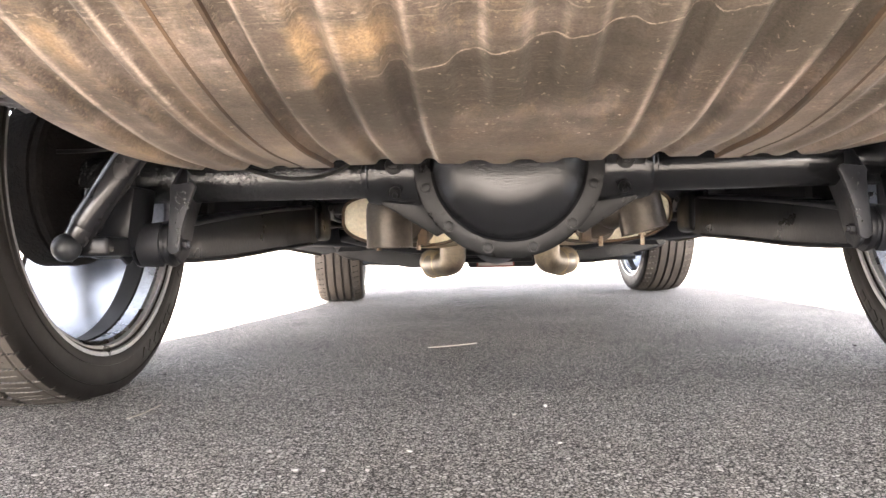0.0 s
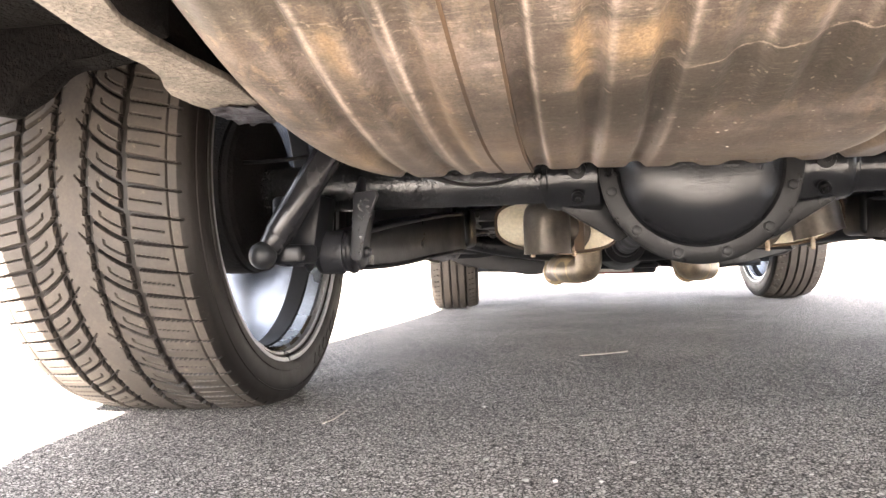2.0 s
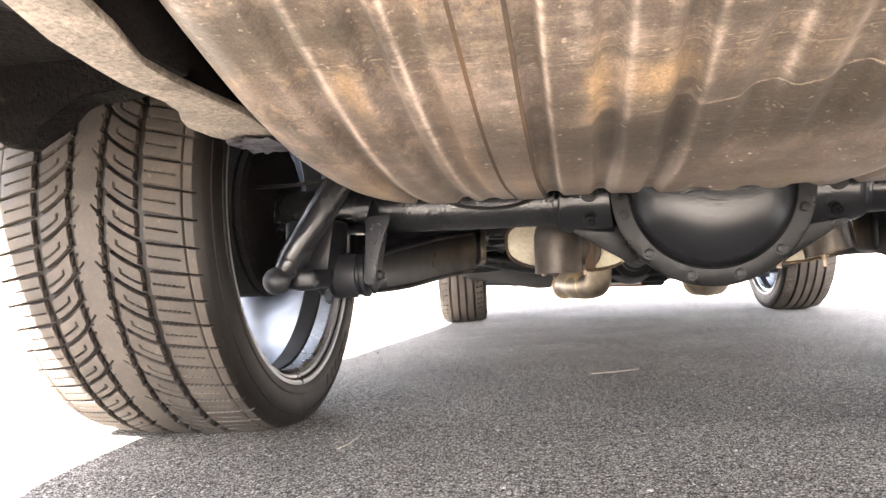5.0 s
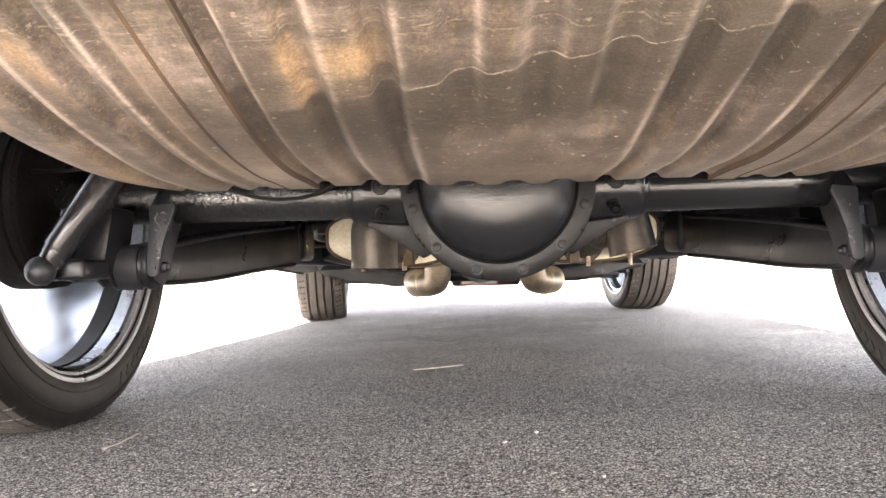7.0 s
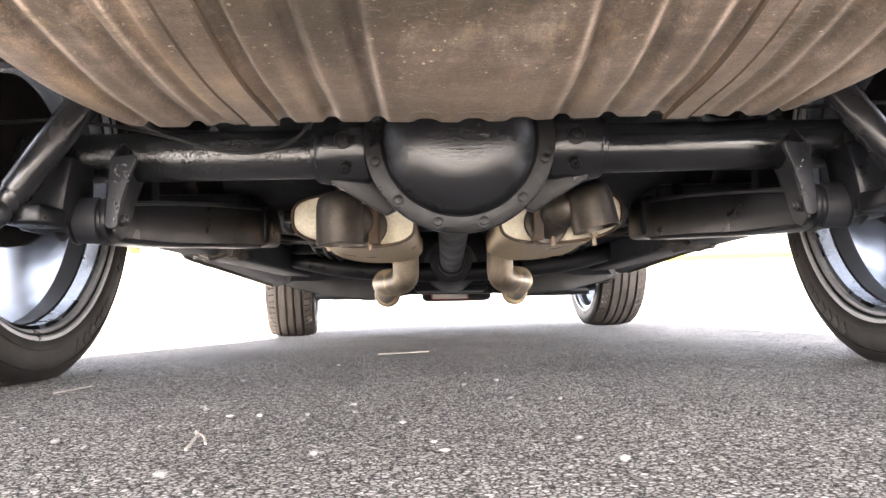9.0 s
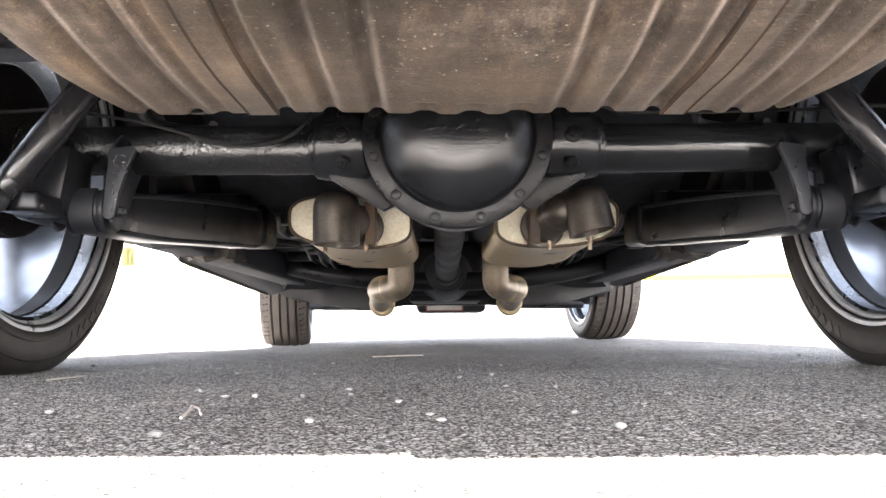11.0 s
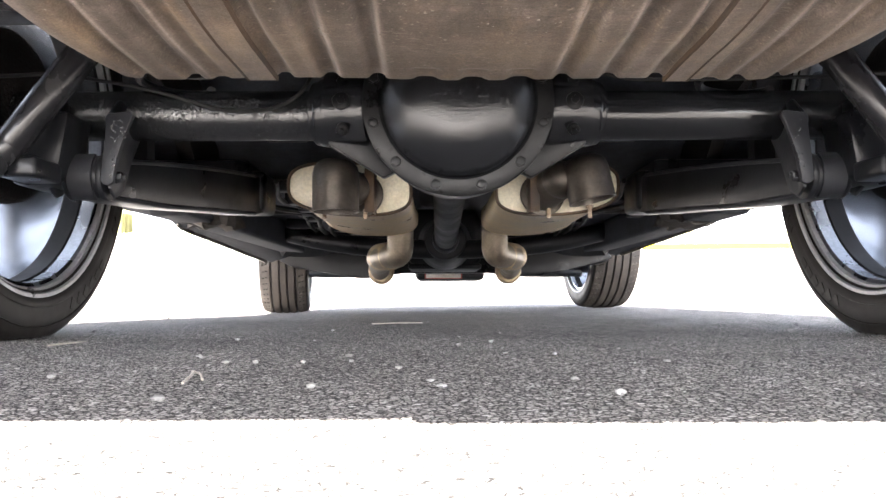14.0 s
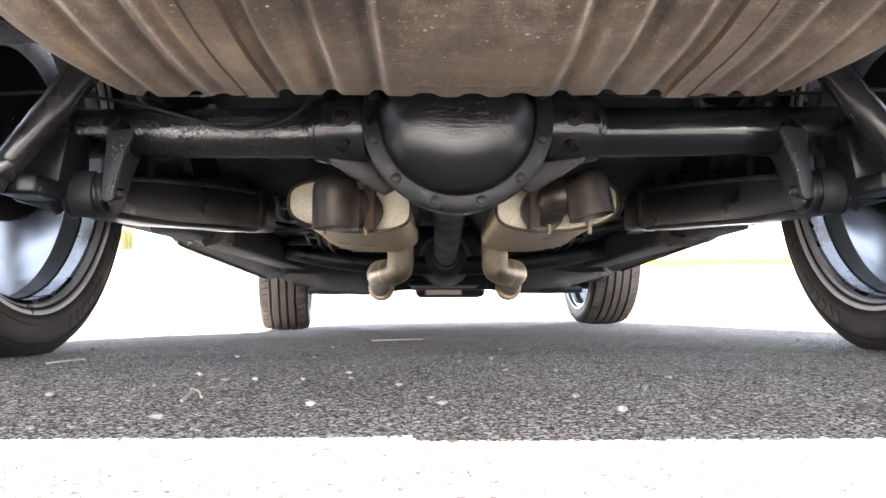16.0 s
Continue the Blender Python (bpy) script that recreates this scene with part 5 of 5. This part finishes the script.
# -- body shell, plain above the sills --
def build_body():
    ys = np.concatenate([np.linspace(-1.28, -0.42, 32), np.linspace(-0.40, 0.46, 60), np.linspace(0.5, 2.4, 20), np.linspace(2.44, 3.28, 60), np.linspace(3.32, 3.54, 10)])
    def low(y):
        z = 0.33
        if y < -0.33:
            z = 0.365 + 0.10 * max(0.0, (-0.55 - y) / 0.57)
        for c, cz, r in ((AX_Y, 0.34, 0.405), (2.86, 0.325, 0.395)):
            d = r * r - (y - c) ** 2
            if d > 0:
                z = max(z, cz + math.sqrt(d))
        return z
    def half(y):
        h = 0.950
        if y < -0.75:
            h -= 0.07 * ((-0.75 - y) / 0.45) ** 1.8
        if y > 3.0:
            h -= 0.12 * ((y - 3.0) / 0.55) ** 2
        return h
    for s in (-1, 1):
        bm = bmesh.new()
        rows = []
        for y in ys:
            z0, h = low(y), half(y)
            row = []
            for k in range(9):
                t = k / 8
                z = z0 + (0.86 - z0) * t
                tuck = 0.05 * max(0.0, 0.45 - z) / 0.12
                row.append(bm.verts.new((s * (h - min(0.05, tuck) - 0.06 * max(0, t - 0.6) ** 2), y, z)))
            rows.append(row)
        for p, q in zip(rows, rows[1:]):
            for k in range(8):
                bm.faces.new((p[k], p[k + 1], q[k + 1], q[k]))
        g = bmesh.ops.extrude_face_region(bm, geom=bm.faces[:])
        for v in g["geom"]:
            if isinstance(v, bmesh.types.BMVert):
                v.co.x -= s * 0.02
        part("body_side", bm, PAINT, car)
        # wheelhouse over the rear wheel, closed inboard, with a low skirt behind the tyre
        wh = bmesh.new()
        rr = []
        for a in np.linspace(radians(-72), radians(100), 40):
            row = []
            for x in (0.60, 0.63, 0.94):
                r = 0.40 if x > 0.61 else 0.36
                row.append(wh.verts.new((s * x, AX_Y + r * math.sin(a), 0.34 + r * math.cos(a))))
            rr.append(row)
        for p, q in zip(rr, rr[1:]):
            for k in range(2):
                wh.faces.new((p[k], p[k + 1], q[k + 1], q[k]))
        wh2 = block((min(s * 0.60, s * 0.62), -0.42, 0.60), (max(s * 0.60, s * 0.62), 0.45, 0.80), 0.004)
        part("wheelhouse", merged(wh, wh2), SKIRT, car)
        sk = prism([(s * 0.58, 0.443), (s * 0.70, 0.443), (s * 0.722, 0.432), (s * 0.748, 0.408), (s * 0.768, 0.387), (s * 0.795, 0.391), (s * 0.83, 0.415), (s * 0.93, 0.44), (s * 0.93, 0.62), (s * 0.58, 0.62)], "y", -0.475, -0.44, 0.006)
        lump = block((min(s * 0.60, s * 0.90), -0.95, 0.47), (max(s * 0.60, s * 0.90), -0.47, 0.60), 0.03, 3)
        bmesh.ops.subdivide_edges(sk, edges=sk.edges[:], cuts=3, use_grid_fill=True)
        for vt in sk.verts:
            vt.co += noise.noise_vector(vt.co * 22.0) * 0.005
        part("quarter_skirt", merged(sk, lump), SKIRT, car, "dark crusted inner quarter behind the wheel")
    prof = [(-1.28, 0.86), (-1.26, 0.92), (-0.55, 0.95), (0.15, 1.28), (0.9, 1.33), (1.45, 1.28), (2.05, 0.96), (3.30, 0.82), (3.54, 0.72)]
    bm = bmesh.new()
    rows = []
    for y, z in prof:
        rows.append([bm.verts.new((x * (half(y) - 0.015), y, 0.86 + (z - 0.86) * c)) for x, c in ((-1, 0), (-0.78, 0.96), (0, 1.0), (0.78, 0.96), (1, 0))])
    for p, q in zip(rows, rows[1:]):
        for k in range(4):
            bm.faces.new((p[k], p[k + 1], q[k + 1], q[k]))
    g = bmesh.ops.extrude_face_region(bm, geom=bm.faces[:])
    for v in g["geom"]:
        if isinstance(v, bmesh.types.BMVert):
            v.co.z += 0.015
    part("body_top", bm, PAINT, car)
    part("tail_panel", block((-0.83, -1.28, 0.50), (0.83, -1.25, 0.87), 0.01), PAINT, car)
    part("nose_panel", block((-0.82, 3.52, 0.40), (0.82, 3.56, 0.86), 0.01), PAINT, car)
    part("rear_bumper", merged(block((-0.86, -1.292, 0.35), (-0.110, -1.20, 0.52), 0.012, 3), block((-0.114, -1.306, 0.35), (0.86, -1.20, 0.52), 0.012, 3)), BRIGHT, car)
    part("front_bumper", block((-0.84, 3.54, 0.42), (0.84, 3.62, 0.56), 0.025, 3), BRIGHT, car)


build_body()


# ---- litter on the ground ----
def build_litter():
    rng = np.random.default_rng(11)
    spots = ((-0.117, -0.645), (-0.028, -0.645), (-0.199, -0.705), (0.070, -0.603), (0.041, -0.128), (-0.122, -0.368), (-0.269, -0.385), (0.073, 0.12), (-0.22, 0.24), (-0.316, -0.06), (-0.157, -0.441), (-0.23, -0.440), (-0.278, -0.365), (-0.201, -0.444), (-0.036, -0.608), (-0.064, -0.507), (0.042, -0.338), (0.093, -0.354), (0.178, -0.276), (0.184, -0.446), (0.084, -0.686), (-0.329, -0.572), (-0.113, -0.431), (-0.004, -0.184), (-0.491, -0.451))
    def chip(x, y, size, mat_, label, category, group, name):
        bm = bmesh.new()
        bmesh.ops.create_icosphere(bm, subdivisions=2, radius=1.0)
        sx, sy, sz = size * rng.uniform(0.8, 1.2), size * rng.uniform(0.6, 1.0), size * rng.uniform(0.35, 0.6)
        ph = rng.uniform(0, 6)
        for v in bm.verts:
            k = 1 + 0.55 * noise.noise(v.co * 1.9 + Vector((ph, 0, 0)))
            v.co = Vector((v.co.x * sx * k, v.co.y * sy * k, v.co.z * sz * k))
        me = bpy.data.meshes.new(name)
        bm.to_mesh(me)
        bm.free()
        finish(me, mat_, 50)
        ob = new(name, me)
        ob.matrix_world = pose(x, y, sz * 0.7, 0, 0, math.degrees(ph))
        tagged(ob, label, category, group)
    for k, (x, y) in enumerate(spots):
        chip(x, y, 0.0040 if k < 4 else 0.0034, PETAL, "pale cream stone chip lying on the asphalt", "stone chip", "pale chips on the ground", "stone_chip")
    for k in range(26):
        x, y = rng.uniform(-0.55, 0.55), rng.uniform(-0.72, 0.9)
        chip(x, y, rng.uniform(0.0012, 0.0024), PETAL, "tiny pale stone chip on the asphalt", "stone chip", "pale chips on the ground", "stone_chip")
    for x, y in ((0.73, 0.475), (0.235, -0.687), (-0.637, 0.207), (-0.805, 1.084)):
        chip(x, y, 0.004, DARK_CHIP, "small dark crumb of grit on the asphalt", "grit", "dark crumbs on the ground", "grit_crumb")
    def straw(pts, r, label, name="straw"):
        bm = sweep(smooth_path(pts, 6), r, 8)
        me = bpy.data.meshes.new(name)
        bm.to_mesh(me)
        bm.free()
        finish(me, TWIG)
        tagged(new(name, me), label, "straw")
    straw([(-0.175, 0.556, 0.001), (-0.12, 0.578, 0.002), (-0.066, 0.628, 0.001)], 0.0014, "thin bent dry straw lying on shaded asphalt")
    straw([(-0.524, -0.185, 0.001), (-0.515, -0.160, 0.002), (-0.517, -0.093, 0.001)], 0.0010, "thin curved dry straw beside the rear tyre")
    straw([(-0.212, -0.622, 0.001), (-0.216, -0.59, 0.003), (-0.222, -0.562, 0.003), (-0.232, -0.535, 0.001)], 0.0010, "small curled dry stalk on the asphalt")
    straw([(-0.224, -0.560, 0.003), (-0.214, -0.574, 0.003), (-0.205, -0.598, 0.001)], 0.0010, "small curled dry stalk on the asphalt")


build_litter()
